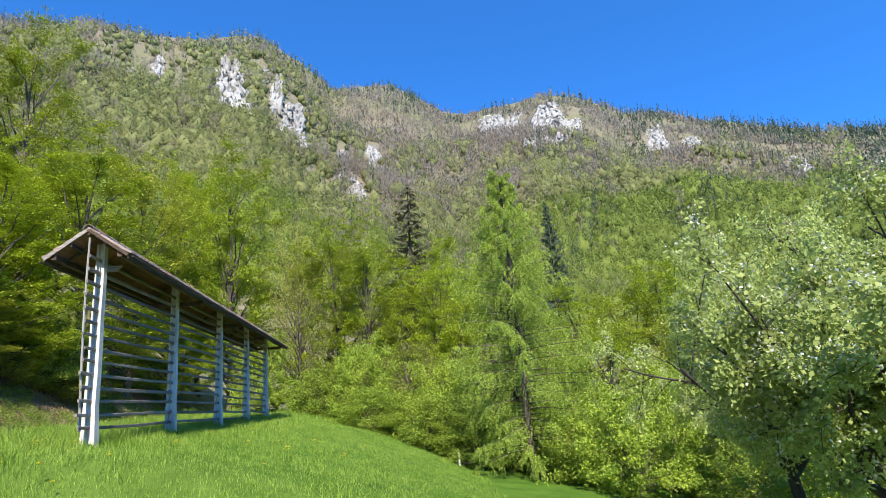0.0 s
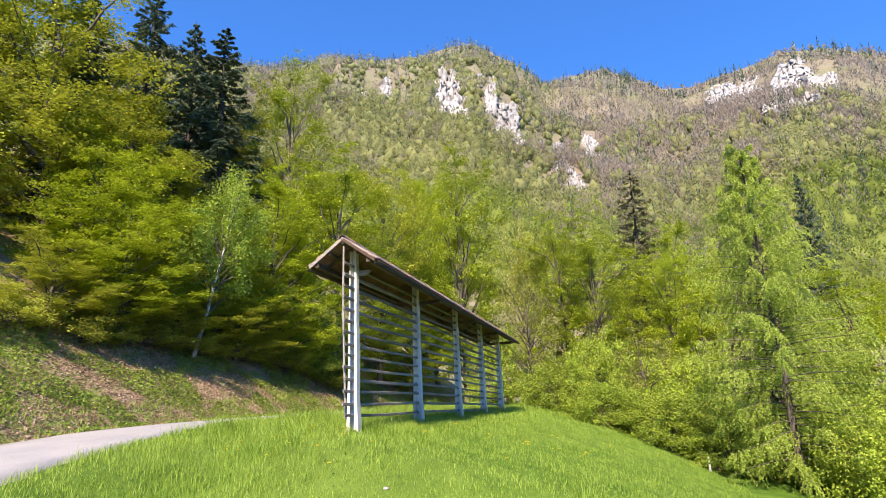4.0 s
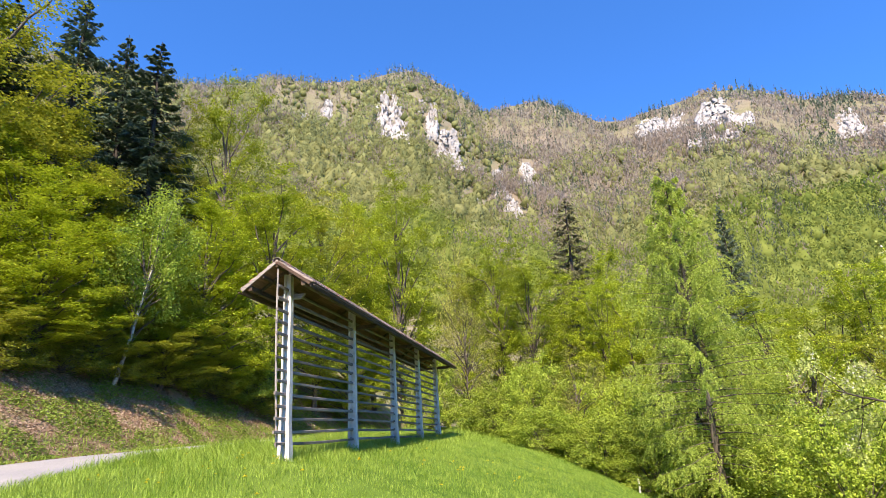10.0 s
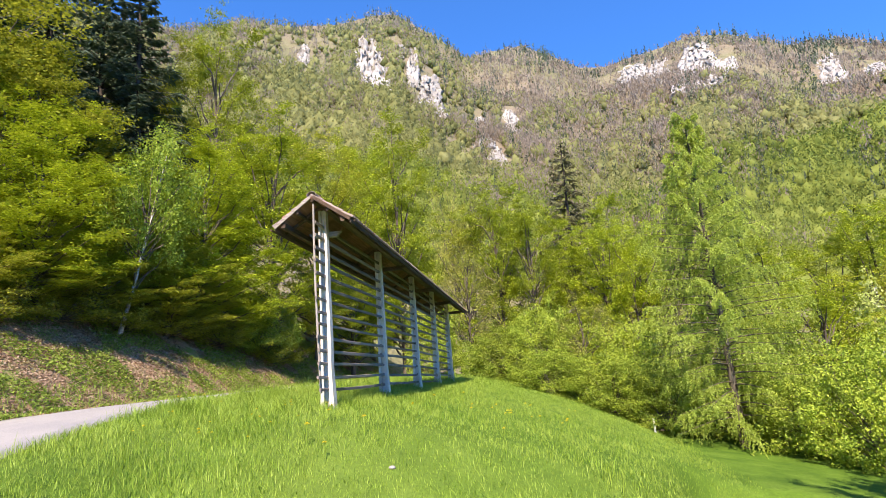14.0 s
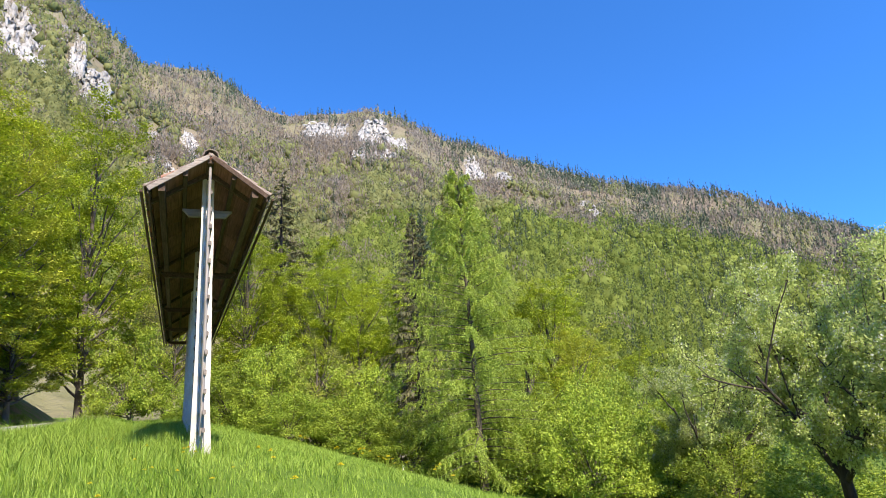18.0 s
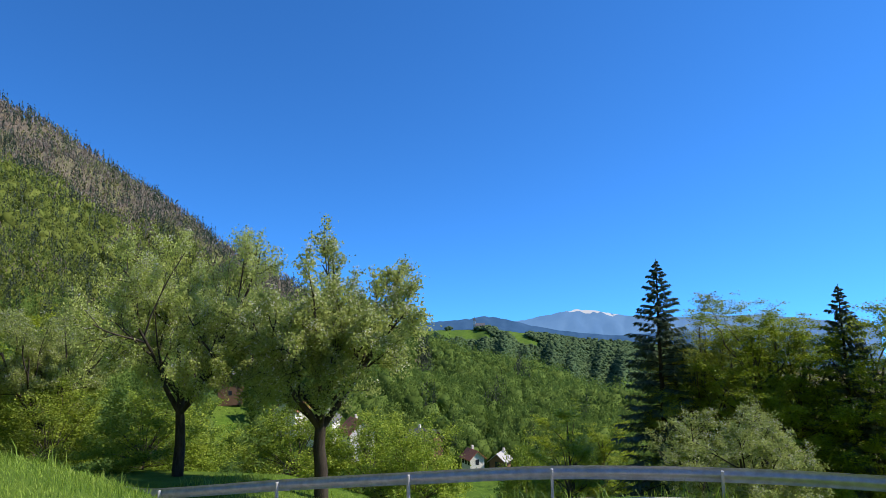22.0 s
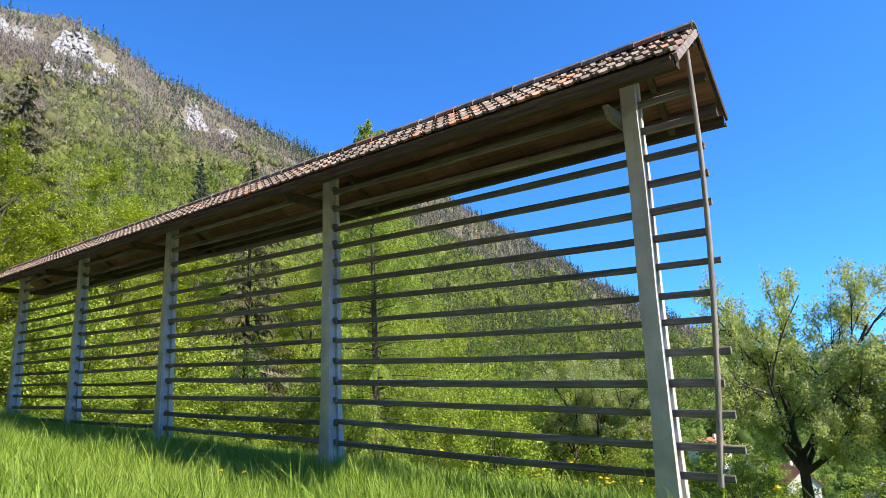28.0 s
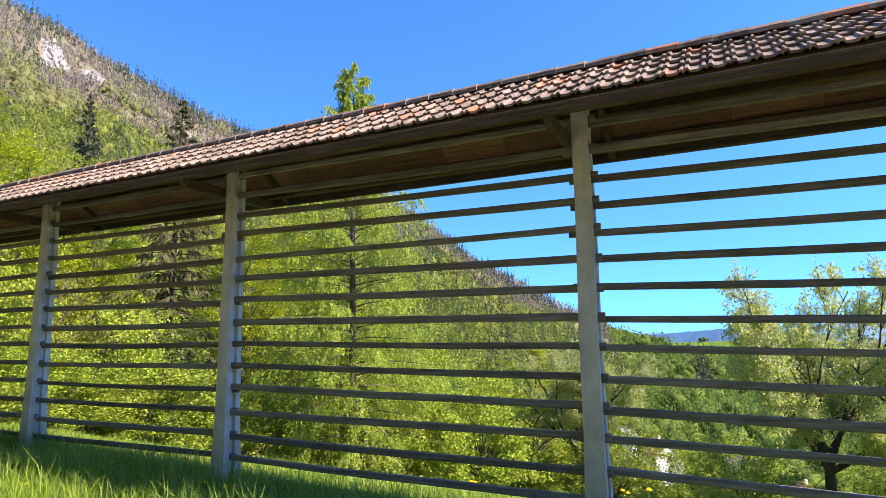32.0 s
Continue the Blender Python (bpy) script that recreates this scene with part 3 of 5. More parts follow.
def slope_places(rows, nearest=132):
    """The places of many directions at once."""
    a = np.array(rows)
    az, el = a[:, 0], a[:, 1]
    r1 = np.interp(az, CREST_AZ, CREST_R)
    u = np.linspace(0, 1.004, 60)
    r = nearest + (r1[:, None] - nearest) * u[None]
    x, y = O_X + r * np.sin(np.radians(az))[:, None], O_Y + r * np.cos(np.radians(az))[:, None]
    z = land_height(x, y)
    e = np.degrees(np.arctan2(z - 0.5, r))
    k = np.argmax(e >= el[:, None], axis=1)
    k = np.where((e >= el[:, None]).any(1), k, 59)
    n = np.arange(len(az))
    k0 = np.maximum(k - 1, 0)
    w = np.clip((el - e[n, k0]) / np.maximum(e[n, k] - e[n, k0], 1e-6), 0, 1)
    pr = r[n, k0] * (1 - w) + r[n, k] * w
    px, py = O_X + pr * np.sin(np.radians(az)), O_Y + pr * np.cos(np.radians(az))
    pz = land_height(px, py)
    return np.stack([px, py, pz + relief(px, py, pz, pr, az)], 1), pr


def noise_grid(s, seed):
    """A field of soft noise over all directions, for quick look-up."""
    a, e = np.arange(-60, 121, 0.5), np.arange(-18, 38, 0.5)
    g = np.array([[noise.noise(Vector((x / s, y / s * 1.4, seed))) for x in a] for y in e])

    def value(az, el):
        i, j = np.clip((el + 18) * 2, 0, len(e) - 1.001), np.clip((az + 60) * 2, 0, len(a) - 1.001)
        y, x = i.astype(int), j.astype(int)
        u, v = i - y, j - x
        return (g[y, x] * (1 - v) + g[y, x + 1] * v) * (1 - u) + (g[y + 1, x] * (1 - v) + g[y + 1, x + 1] * v) * u
    return value


N_BIG, N_MID, N_SMALL, N_EDGE = noise_grid(4.0, 4.0), noise_grid(2.4, 2.6), noise_grid(1.3, 1.3), noise_grid(0.8, 3.0)


def on_crag(az, el):
    """Which directions are bare rock; the woods creep in raggedly from the sides."""
    hit = np.zeros(len(az), bool)
    edge = 0.86 + 0.6 * N_EDGE(az, el)
    for a0, a1, e0, e1, lean in CRAGS:
        t = (el - e0) / (e1 - e0)
        w = (1 - 0.62 * np.clip(t, 0, 1) ** 1.5) if lean else 1.0
        u = (az - (a0 + a1) / 2) / ((a1 - a0) / 2) - lean * (t - 0.5)
        hit |= (t > 0.06) & (t < 0.96) & (np.abs(u) < w * edge)
    return hit


def sprigs(rng, places, height, width, bits, size, slim, cone=False):
    """Far crowns as loose upright leafy quads, each of half-length size; slim: how narrow and upright each one is; cone: spruces."""
    n = len(places)
    u = (np.arange(bits)[None] + rng.uniform(0, 1, (n, bits))) / bits * 0.9 + 0.08
    prof = 1.02 - u if cone else np.sin(np.pi * np.clip(u * 0.78 + 0.17, 0, 1)) ** 0.7
    ang = rng.uniform(0, 2 * np.pi, (n, bits))
    rad = width[:, None] * prof * np.sqrt(rng.uniform(0.1, 1, (n, bits)))
    c = np.stack([places[:, None, 0] + rad * np.cos(ang), places[:, None, 1] + rad * np.sin(ang), places[:, None, 2] + height[:, None] * u], -1).reshape(-1, 3)
    k = np.repeat(size, bits)[:, None] * rng.uniform(0.6, 1.35, (n * bits, 1))
    if cone:
        k *= 0.45 + 0.75 * prof.reshape(-1, 1)
    t = rng.normal(size=(len(c), 3))
    t[:, 2] = np.abs(t[:, 2]) + slim * 2.0
    t /= np.linalg.norm(t, axis=1)[:, None]
    w = np.cross(t, rng.normal(size=(len(c), 3)))
    w /= np.linalg.norm(w, axis=1)[:, None]
    v = np.stack([c - t * k, c + w * k * (0.75 - 0.5 * slim), c + t * k * 1.1, c - w * k * (0.75 - 0.5 * slim)], 1).reshape(-1, 3)
    return v, np.arange(len(v)).reshape(-1, 4)


KNOB_V = np.array([(1, 0, 0), (0, 1, 0), (-1, 0, 0), (0, -1, 0), (0.5, 0.5, 0.75), (-0.5, -0.5, 0.75), (0, 0, -1)], float)
KNOB_F = np.array([(0, 1, 4), (1, 2, 4), (2, 5, 4), (2, 3, 5), (3, 0, 5), (0, 4, 5), (1, 0, 6), (2, 1, 6), (3, 2, 6), (0, 3, 6)])


def crowns(rng, places, height, width):
    """Rounded far crowns with an uneven surface, one on each place."""
    n, m = len(places), len(KNOB_V)
    k = rng.uniform(0.66, 1.25, (n, m, 1))
    a = rng.uniform(0, 2 * np.pi, n)
    ca, sa = np.cos(a)[:, None], np.sin(a)[:, None]
    p = KNOB_V[None] * k
    x, y = p[:, :, 0] * ca - p[:, :, 1] * sa, p[:, :, 0] * sa + p[:, :, 1] * ca
    v = np.stack([places[:, None, 0] + x * width[:, None], places[:, None, 1] + y * width[:, None], places[:, None, 2] + height[:, None] * (0.42 + 0.46 * p[:, :, 2])], -1)
    f = (np.arange(n)[:, None, None] * m + KNOB_F[None]).reshape(-1, 3)
    return v.reshape(-1, 3), f


def far_wood(name, rows, rng, kind, scale, material, label, nearest=132):
    """Woods on the slopes; near trees stand wider apart and get more sprigs than far ones."""
    p, r = slope_places(rows, nearest)
    keep = rng.random(len(p)) < np.clip(r / 460, 0.22, 1) ** 1.5
    p, r = p[keep], r[keep]
    h = np.maximum(r * scale, 9.0 if nearest > 100 else np.clip(r * 0.05, 3.0, 9.0)) * np.clip(np.exp(rng.normal(0, 0.26, len(p))), 0.6, 1.5)
    slim, grain, wide = {"bare": (0.85, 0.0027, 0.36), "leafy": (0.3, 0.0019, 0.42), "spire": (0.6, 0.0024, 0.17)}[kind]
    vs, fs, base = [], [], 0
    for lo, hi, bits in ((0, 220, 64), (220, 330, 38), (330, 520, 14), (520, 1e9, 7)):
        m = (r >= lo) & (r < hi)
        if not m.any():
            continue
        q, hm = p[m] - (0, 0, 0.4), h[m] * (1.3 if kind == "spire" else 1.0)
        v, f = sprigs(rng, q, hm, h[m] * wide, bits + 5 * (kind == "spire"), r[m] * grain, slim, kind == "spire")
        vs.append(v)
        fs.append(np.vstack([f[:, [0, 1, 2]], f[:, [0, 2, 3]]]) + base)
        base += len(v)
        if kind == "leafy" and hi < 600:
            v, f = crowns(rng, q, hm * 0.84, h[m] * wide * 0.66)
            vs.append(v)
            fs.append(f + base)
            base += len(v)
    return tagged(new(name, mesh_np(name, np.concatenate(vs), np.concatenate(fs), material)), label, "wood", kind="stuff")


def canopy_material(name, dark, mid, light, through=0.45):
    """Crowns seen from far: leaves or twigs that let some light through, tinted tree by tree and in broad patches."""
    m, nt, b = shader(name, 0.9, 0.1)
    g = nt.nodes.new("ShaderNodeNewGeometry")
    p = world_pos(nt)
    tree = noise_of(nt, p, 0.16, 2.0)
    c = ramp(nt, mix(nt, 0.55, tree, g.outputs["Random Per Island"]), [(0.22, dark), (0.5, mid), (0.78, light)])
    patch = noise_of(nt, p, 0.018, 4.0)
    c = mix(nt, ramp(nt, patch, [(0.4, (0, 0, 0)), (0.66, (0.6, 0.6, 0.6))]), c, light)
    nt.links.new(c, b.inputs["Base Color"])
    tr = nt.nodes.new("ShaderNodeBsdfTranslucent")
    nt.links.new(c, tr.inputs[0])
    ms = nt.nodes.new("ShaderNodeMixShader")
    ms.inputs[0].default_value = through
    nt.links.new(b.outputs[0], ms.inputs[1])
    nt.links.new(tr.outputs[0], ms.inputs[2])
    nt.links.new(ms.outputs[0], nt.nodes["Material Output"].inputs[0])
    return m


M_FAR_GREEN = canopy_material("far_green_leaves", (0.15, 0.165, 0.058), (0.23, 0.24, 0.085), (0.31, 0.315, 0.12))
M_FAR_LOW = canopy_material("far_bright_leaves", (0.085, 0.12, 0.024), (0.17, 0.22, 0.04), (0.27, 0.315, 0.07))
M_FAR_BARE = canopy_material("far_budding_twigs", (0.195, 0.155, 0.115), (0.265, 0.213, 0.16), (0.35, 0.29, 0.22))
M_FAR_SPRUCE = leaf_material("far_spruce_needles", (0.036, 0.055, 0.032), (0.058, 0.08, 0.046), (0.09, 0.115, 0.065), 0.12, 0.8, 0.03)
_rng = np.random.default_rng(11)


def sort_woods(rng, count):
    """Trees of the far slopes by kind: in leaf more on the near hill and low down, bare under the ridges, spruces in groups and along the crests."""
    az, el, top = scatter_slope(rng, count)
    clearing = (az > -27) & (az < -17.5) & (top - el > 0.5) & (el > 29.2 - 0.6 * N_EDGE(az, el)) & (rng.random(count) < 0.75)
    keep = ~on_crag(az, el) & ~clearing
    az, el, top = az[keep], el[keep], top[keep]
    low = np.clip((top - el) / np.interp(az, [0, 15, 50], [16, 12, 5.5]), 0, 1)
    green = 0.02 + (0.72 + 0.4 * step(az, 8, 30)) * low ** 1.5 + 0.55 * (1 - step(az, -7, -2)) + 0.7 * N_BIG(az, el) + 0.35 * N_SMALL(az, el)
    crest = (top - el < 0.9) & (N_MID(az, np.zeros(len(az))) > -0.25)
    spruce = 0.03 + 0.8 * np.maximum(0, N_MID(az, el) - 0.12) + 0.28 * crest + step(az, 30, 55) * (0.16 + 0.6 * np.maximum(0, N_SMALL(az, el + 7)))
    spruce = np.where((az < -8) & ~crest, 0.35 * spruce, spruce)
    q, w = rng.random(len(az)), rng.random(len(az))
    kind = np.where(q < spruce, 3, np.where(w < green, np.where(top - el < np.interp(az, [10, 42], [13, 3.5]), 0, 1), 2))
    rows = np.stack([az, el, top], 1)
    return [rows[kind == k] for k in range(4)]


_green, _low, _bare, _spruce = sort_woods(_rng, 92000)
far_wood("far_woods_green", _green, _rng, "leafy", 0.0125, M_FAR_GREEN, "far mountain woods in pale spring leaf")
far_wood("far_woods_low", _low, _rng, "leafy", 0.0135, M_FAR_LOW, "bright green woods on the lower mountain slopes")
far_wood("far_woods_bare", _bare, _rng, "bare", 0.0110, M_FAR_BARE, "far brown woods of budding trees")
far_wood("far_woods_spruce", _spruce, _rng, "spire", 0.0145, M_FAR_SPRUCE, "dark spruces scattered over the mountain slopes")


# ---- trees ----
def grow_round(rng, height, radius, low, limbs, waist=0.5, trunk_r=0.16, twigs=9, top=0.62, lean=(0.0, 0.0), lump=0.35, stems=1):
    """A broad tree: a trunk that divides, limbs that rise and spread to an uneven crown, and twigs all along them."""
    n = 8
    t = np.linspace(0, 1, n)
    wob = np.cumsum(rng.normal(0, 0.035, (n, 2)), 0) * height / n * 1.5
    wob -= wob[0]
    tx, ty = wob[:, 0] + lean[0] * t * height, wob[:, 1] + lean[1] * t * height
    end = top if stems == 1 else 0.12
    trunk = np.stack([tx, ty, t * height * end - (t == 0) * 0.4, trunk_r * (1 - 0.75 * t)], 1)
    trunk[0, 3] *= 1.35
    seed = float(rng.uniform(0, 90))
    lines, small, spots = [], [], []
    mid = low + (1 - low) * waist
    for i in range(limbs):
        v = 1 - 1.75 * (i + 0.5) / limbs
        a = i * 2.39996 + rng.normal(0, 0.3)
        flat = math.sqrt(max(0.0, 1 - v * v))
        k = (1 + lump * noise.noise(Vector((flat * math.cos(a) * 1.6, flat * math.sin(a) * 1.6, v * 1.6 + seed)))) * rng.uniform(0.78, 1.05)
        up = (1 - mid) if v > 0 else (mid - low)
        z1 = height * (mid + up * v * k)
        u = np.clip(rng.uniform(0.5, 0.85) * (z1 / height - 0.05), 0.02, end)
        bx, by = np.interp(u / end, t, tx), np.interp(u / end, t, ty)
        cx, cy = np.interp(min(1, z1 / height), t, tx), np.interp(min(1, z1 / height), t, ty)
        b = np.array([bx, by, u * height])
        e = np.array([cx + radius * flat * k * math.cos(a), cy + radius * flat * k * math.sin(a), z1])
        c = b * 0.45 + e * 0.55 + np.array([0, 0, (z1 - u * height) * 0.12]) + rng.normal(0, 0.09 * radius, 3) * (1, 1, 0.5)
        s = np.linspace(0, 1, 7)[:, None]
        p = (1 - s) ** 2 * b + 2 * s * (1 - s) * c + s * s * e
        p[1:-1] += rng.normal(0, 0.02 * radius, (5, 3))
        r0 = trunk_r * rng.uniform(0.28, 0.45)
        lines.append(np.column_stack([p, r0 * (1 - s[:, 0]) ** 1.1 + 0.006]))
        ln = np.linalg.norm(e - b)
        for _ in range(twigs):
            q = rng.uniform(0.3, 1.0) ** 0.7
            o = np.array([np.interp(q, s[:, 0], p[:, j]) for j in range(3)])
            d = rng.normal(size=3) * (1, 1, 0.55) + (e - b) / ln * 0.7 + (0, 0, 0.12)
            d *= min(ln * 0.3, 0.3 * radius) * rng.uniform(0.5, 1.15) / np.linalg.norm(d)
            small.append(np.array([[*o, 0.010], [*(o + d), 0.004]]))
            spots.append(o + d * rng.uniform(0.15, 1.1, (6, 1)))
        spots.append(p[4:])
    return trunk, lines, small, np.concatenate(spots)


def grow_forked(rng, height, radius, low, limbs, trunk_r=0.2, lean=(0.0, 0.0)):
    """An old fruit tree: a short crooked trunk, a few heavy limbs that fork again and again, and fine twigs at their ends."""
    top = low * height
    z = np.linspace(0, 1, 6)
    crook = np.cumsum(rng.normal(0, 0.05, (6, 2)), 0)
    crook -= crook[0]
    trunk = np.stack([crook[:, 0] + lean[0] * z * top, crook[:, 1] + lean[1] * z * top, z * top - (z == 0) * 0.4, trunk_r * (1.15 - 0.4 * z)], 1)
    lines, small, spots = [], [], []

    def branch(o, d, length, r, level):
        s = np.linspace(0, 1, 5)[:, None]
        sway = rng.normal(0, 0.16, 3) * (1, 1, 0.6) + (0, 0, 0.14 if level < 3 else -0.05)
        p = o + length * (s * d + s ** 2 * sway) + rng.normal(0, 0.02 * length, (5, 3)) * s
        if level == 4:
            small.append(np.column_stack([p[[0, 2, 4]], (0.009, 0.007, 0.004)]))
            spots.append(o + (p[4] - o) * rng.uniform(0.1, 1.15, (6, 1)))
            return
        lines.append(np.column_stack([p, r * (1 - 0.55 * s[:, 0])]))
        n = (0, 5, 5, 6)[level]
        for i in range(n):
            q = 0.35 + 0.65 * (i + rng.random() * 0.8) / n
            b = np.array([np.interp(q, s[:, 0], p[:, k]) for k in range(3)])
            e = d * 0.75 + rng.normal(0, 0.55, 3) * (1, 1, 0.75) + (0, 0, 0.08)
            branch(b, e / np.linalg.norm(e), length * rng.uniform(0.42, 0.66), r * 0.42, level + 1)

    for i in range(limbs):
        a = i * 2.39996 + rng.normal(0, 0.3)
        tilt = rng.uniform(0.35, 1.25)
        d = np.array([math.cos(a), math.sin(a), tilt])
        branch(trunk[4 + (i % 2), :3], d / np.linalg.norm(d), radius * rng.uniform(0.62, 0.9), trunk_r * rng.uniform(0.42, 0.6), 1)
    return trunk, lines, small, np.concatenate(spots)


def build_tree(name, rng, height, radius, low, limbs, leaf_mat, bark, leaf_count, leaf, flat, spread, label, category="tree", droop=0.0, ratio=0.6, twig_mesh=True, hang=0.0, clumps=0, blossom=0, forked=False, **kw):
    """A tree at the origin: trunk with its limbs, and a crown of single leaves."""
    if forked:
        trunk, lines, small, spots = grow_forked(rng, height, radius, low, limbs, **kw)
    else:
        trunk, lines, small, spots = grow_round(rng, height, radius, low, limbs, **kw)
    k = np.array((radius / np.percentile(np.hypot(spots[:, 0], spots[:, 1]), 97), 1.0, height / (spots[:, 2].max() + 0.1)))[[0, 0, 2]]
    if kw.get("lean"):
        k[:2] = 1.0
    spots = spots * k
    for line in (trunk, *lines, *small):
        line[:, :3] *= k
    t = empty(name)
    v, f = tubes([trunk], 8)
    part_me("trunk", mesh_np("trunk", v, f, bark, True), t)
    v, f = tubes(lines, 5)
    bark = M_BARK if bark == M_BARK_BIRCH else bark
    if twig_mesh:
        v2, f2 = tubes(small, 3)
        f2 = f2 + len(v)
        v, f = np.vstack([v, v2]), np.vstack([f, f2])
    part_me("branchwork", mesh_np("branchwork", v, f, bark, True), t)["kind"] = "stuff"
    if clumps:
        spots = spots[rng.choice(len(spots), min(clumps, len(spots)), replace=False)]
    pick = rng.choice(len(spots), leaf_count)
    c = spots[pick] + rng.normal(size=(leaf_count, 3)) * spread
    c[:, 2] -= hang * rng.uniform(0, 1, leaf_count) * np.interp(c[:, 2], [0, height * 0.8, height], [1.2, 0.7, 0])
    v, f = leaves(rng, c, leaf, flat, droop, ratio)
    part_me("crown", mesh_np("crown", v, f, leaf_mat), t)
    if blossom:
        some = spots[rng.choice(len(spots), blossom // 9)]
        c = np.repeat(some, 9, 0) + rng.normal(0, 0.075, (len(some) * 9, 3)) + (0, 0, 0.05)
        v, f = leaves(rng, c, 0.055, 0.3, 0.0, 0.9)
        part_me("blossom", mesh_np("blossom", v, f, M_BLOSSOM), t, "clusters of small white blossom")
    return tagged(t, label, category)


def build_conifer(name, rng, height, radius, low, limbs, profile, rise, fall, leaf_mat, bark, label, twigs=16, strip=0.5, width=0.09, hang=0.3, tufts=0, tuft=0.1, trunk_r=0.2):
    """A spruce or larch: a straight trunk, limbs in whorls, and on each limb rows of twigs clothed in needles that hang to both sides."""
    t = empty(name)
    z = np.linspace(0, 1, 10)
    bend = np.cumsum(rng.normal(0, 0.012, (10, 2)), 0) * height / 10
    bend -= bend[0]
    trunk = np.stack([bend[:, 0], bend[:, 1], z * height - (z == 0) * 0.4, trunk_r * (1 - z) ** 0.85 + 0.012], 1)
    trunk[0, 3] *= 1.3
    v, f = tubes([trunk], 8)
    part_me("trunk", mesh_np("trunk", v, f, bark, True), t)
    lines, quads, spots = [], [], []
    for i in range(limbs):
        u = (i + rng.random() * 0.8) / limbs
        zz = low + (0.99 - low) * u
        a = i * 2.39996 + rng.normal(0, 0.3)
        ln = max(0.16, radius * profile(u) * rng.uniform(0.72, 1.12))
        b = np.array([np.interp(zz, z, bend[:, 0]), np.interp(zz, z, bend[:, 1]), zz * height])
        s = np.linspace(0, 1, 7)
        out = np.array([math.cos(a), math.sin(a), 0])
        side = np.array([-math.sin(a), math.cos(a), 0])
        up, down = rise(u), fall(u)
        p = b + ln * (s[:, None] * out + (up * s - down * s ** 2 + 0.35 * down * s ** 4)[:, None] * (0, 0, 1) + (rng.normal(0, 0.05) * s ** 2)[:, None] * side)
        lines.append(np.column_stack([p, (trunk_r * (1 - zz) * 0.18 + 0.012) * (1 - s) + 0.006]))
        n = max(4, int(twigs * (0.35 + 0.65 * ln / radius)))
        q = rng.uniform(0.1, 1.0, n) ** 0.85
        o = np.stack([np.interp(q, s, p[:, k]) for k in range(3)], 1)
        sg = rng.choice((-1.0, 1.0), n)[:, None]
        d = side * sg * rng.uniform(0.35, 1.0, (n, 1)) + out * rng.uniform(0.3, 1.0, (n, 1)) + rng.normal(0, 0.12, (n, 3))
        d[:, 2] -= hang * rng.uniform(0.4, 1.6, n)
        d /= np.linalg.norm(d, axis=1)[:, None]
        tl = (strip * (0.45 + 0.55 * (1 - q * 0.6)) * min(1.0, 0.22 + 1.3 * ln / radius) * rng.uniform(0.6, 1.25, n))[:, None]
        if tufts:
            fr = rng.uniform(0.05, 1.0, (n, tufts, 1))
            pts = o[:, None] + d[:, None] * tl[:, None] * fr
            pts[:, :, 2] -= (fr[:, :, 0] ** 2) * tl * hang * 0.6
            spots.append(pts.reshape(-1, 3))
        else:
            nrm = np.cross(d, np.cross((0, 0, 1.0), d))
            nrm /= np.linalg.norm(nrm, axis=1)[:, None] + 1e-9
            w = np.cross(d, nrm)
            for flat, k in ((w, 1.0), (nrm, 0.7)):
                e0, e1 = o, o + d * tl
                mid = o + d * tl * 0.45 + (0, 0, -0.04)
                quads.append(np.stack([e0, mid + flat * width * k, e1 - (0, 0, 0.06), mid - flat * width * k], 1).reshape(-1, 3))
    v, f = tubes(lines, 4)
    part_me("branchwork", mesh_np("branchwork", v, f, bark, True), t)["kind"] = "stuff"
    if tufts:
        c = np.concatenate(spots)
        v, f = leaves(rng, c + rng.normal(0, 0.025, c.shape), tuft, 0.0, 1.6, 0.42)
    else:
        v = np.concatenate(quads)
        f = np.arange(len(v)).reshape(-1, 4)
    part_me("crown", mesh_np("crown", v, f, leaf_mat), t)
    return tagged(t, label, "tree")


def cone_profile(u):
    return max(0.04, (1 - u) ** 0.72)


def larch_profile(u):
    return max(0.18, (1 - u ** 2.1) * (0.74 + 0.26 * min(1, u * 4)))


P_RNG = np.random.default_rng(5)
PROTO = {}
for _k, _mat, _lab in (("beech", M_BEECH, "tall beech in fresh green leaf at the wood edge"), ("olive", M_OLIVE, "broad hornbeam in young yellow-green leaf on the bank")):
    PROTO[_k] = [build_tree("broadleaf_tree", P_RNG, 15, 4.2, 0.03, 46, _mat, M_BARK, 56000, 0.13, 0.6, (0.21, 0.21, 0.07), _lab,
                            waist=0.36, trunk_r=0.18, twigs=19, top=0.85, lump=0.45, twig_mesh=False, clumps=1700) for _ in range(4)]
PROTO["pale"] = [build_tree("small_tree", P_RNG, 10, 3.2, 0.12, 40, M_PALE, M_BARK, 6500, 0.13, 0.3, (0.2, 0.2, 0.16),
                            "thin small tree with sparse pale young leaves", trunk_r=0.12, twigs=9, top=0.8) for _ in range(2)]
PROTO["shrub"] = [build_tree("shrub", P_RNG, 6, 3.2, 0.0, 44, M_SHRUB, M_BARK, 22000, 0.14, 0.35, (0.17, 0.17, 0.14),
                             "dense bright green shrub below the meadow edge", "shrub", waist=0.3, trunk_r=0.07, twigs=9, stems=5, twig_mesh=False) for _ in range(3)]
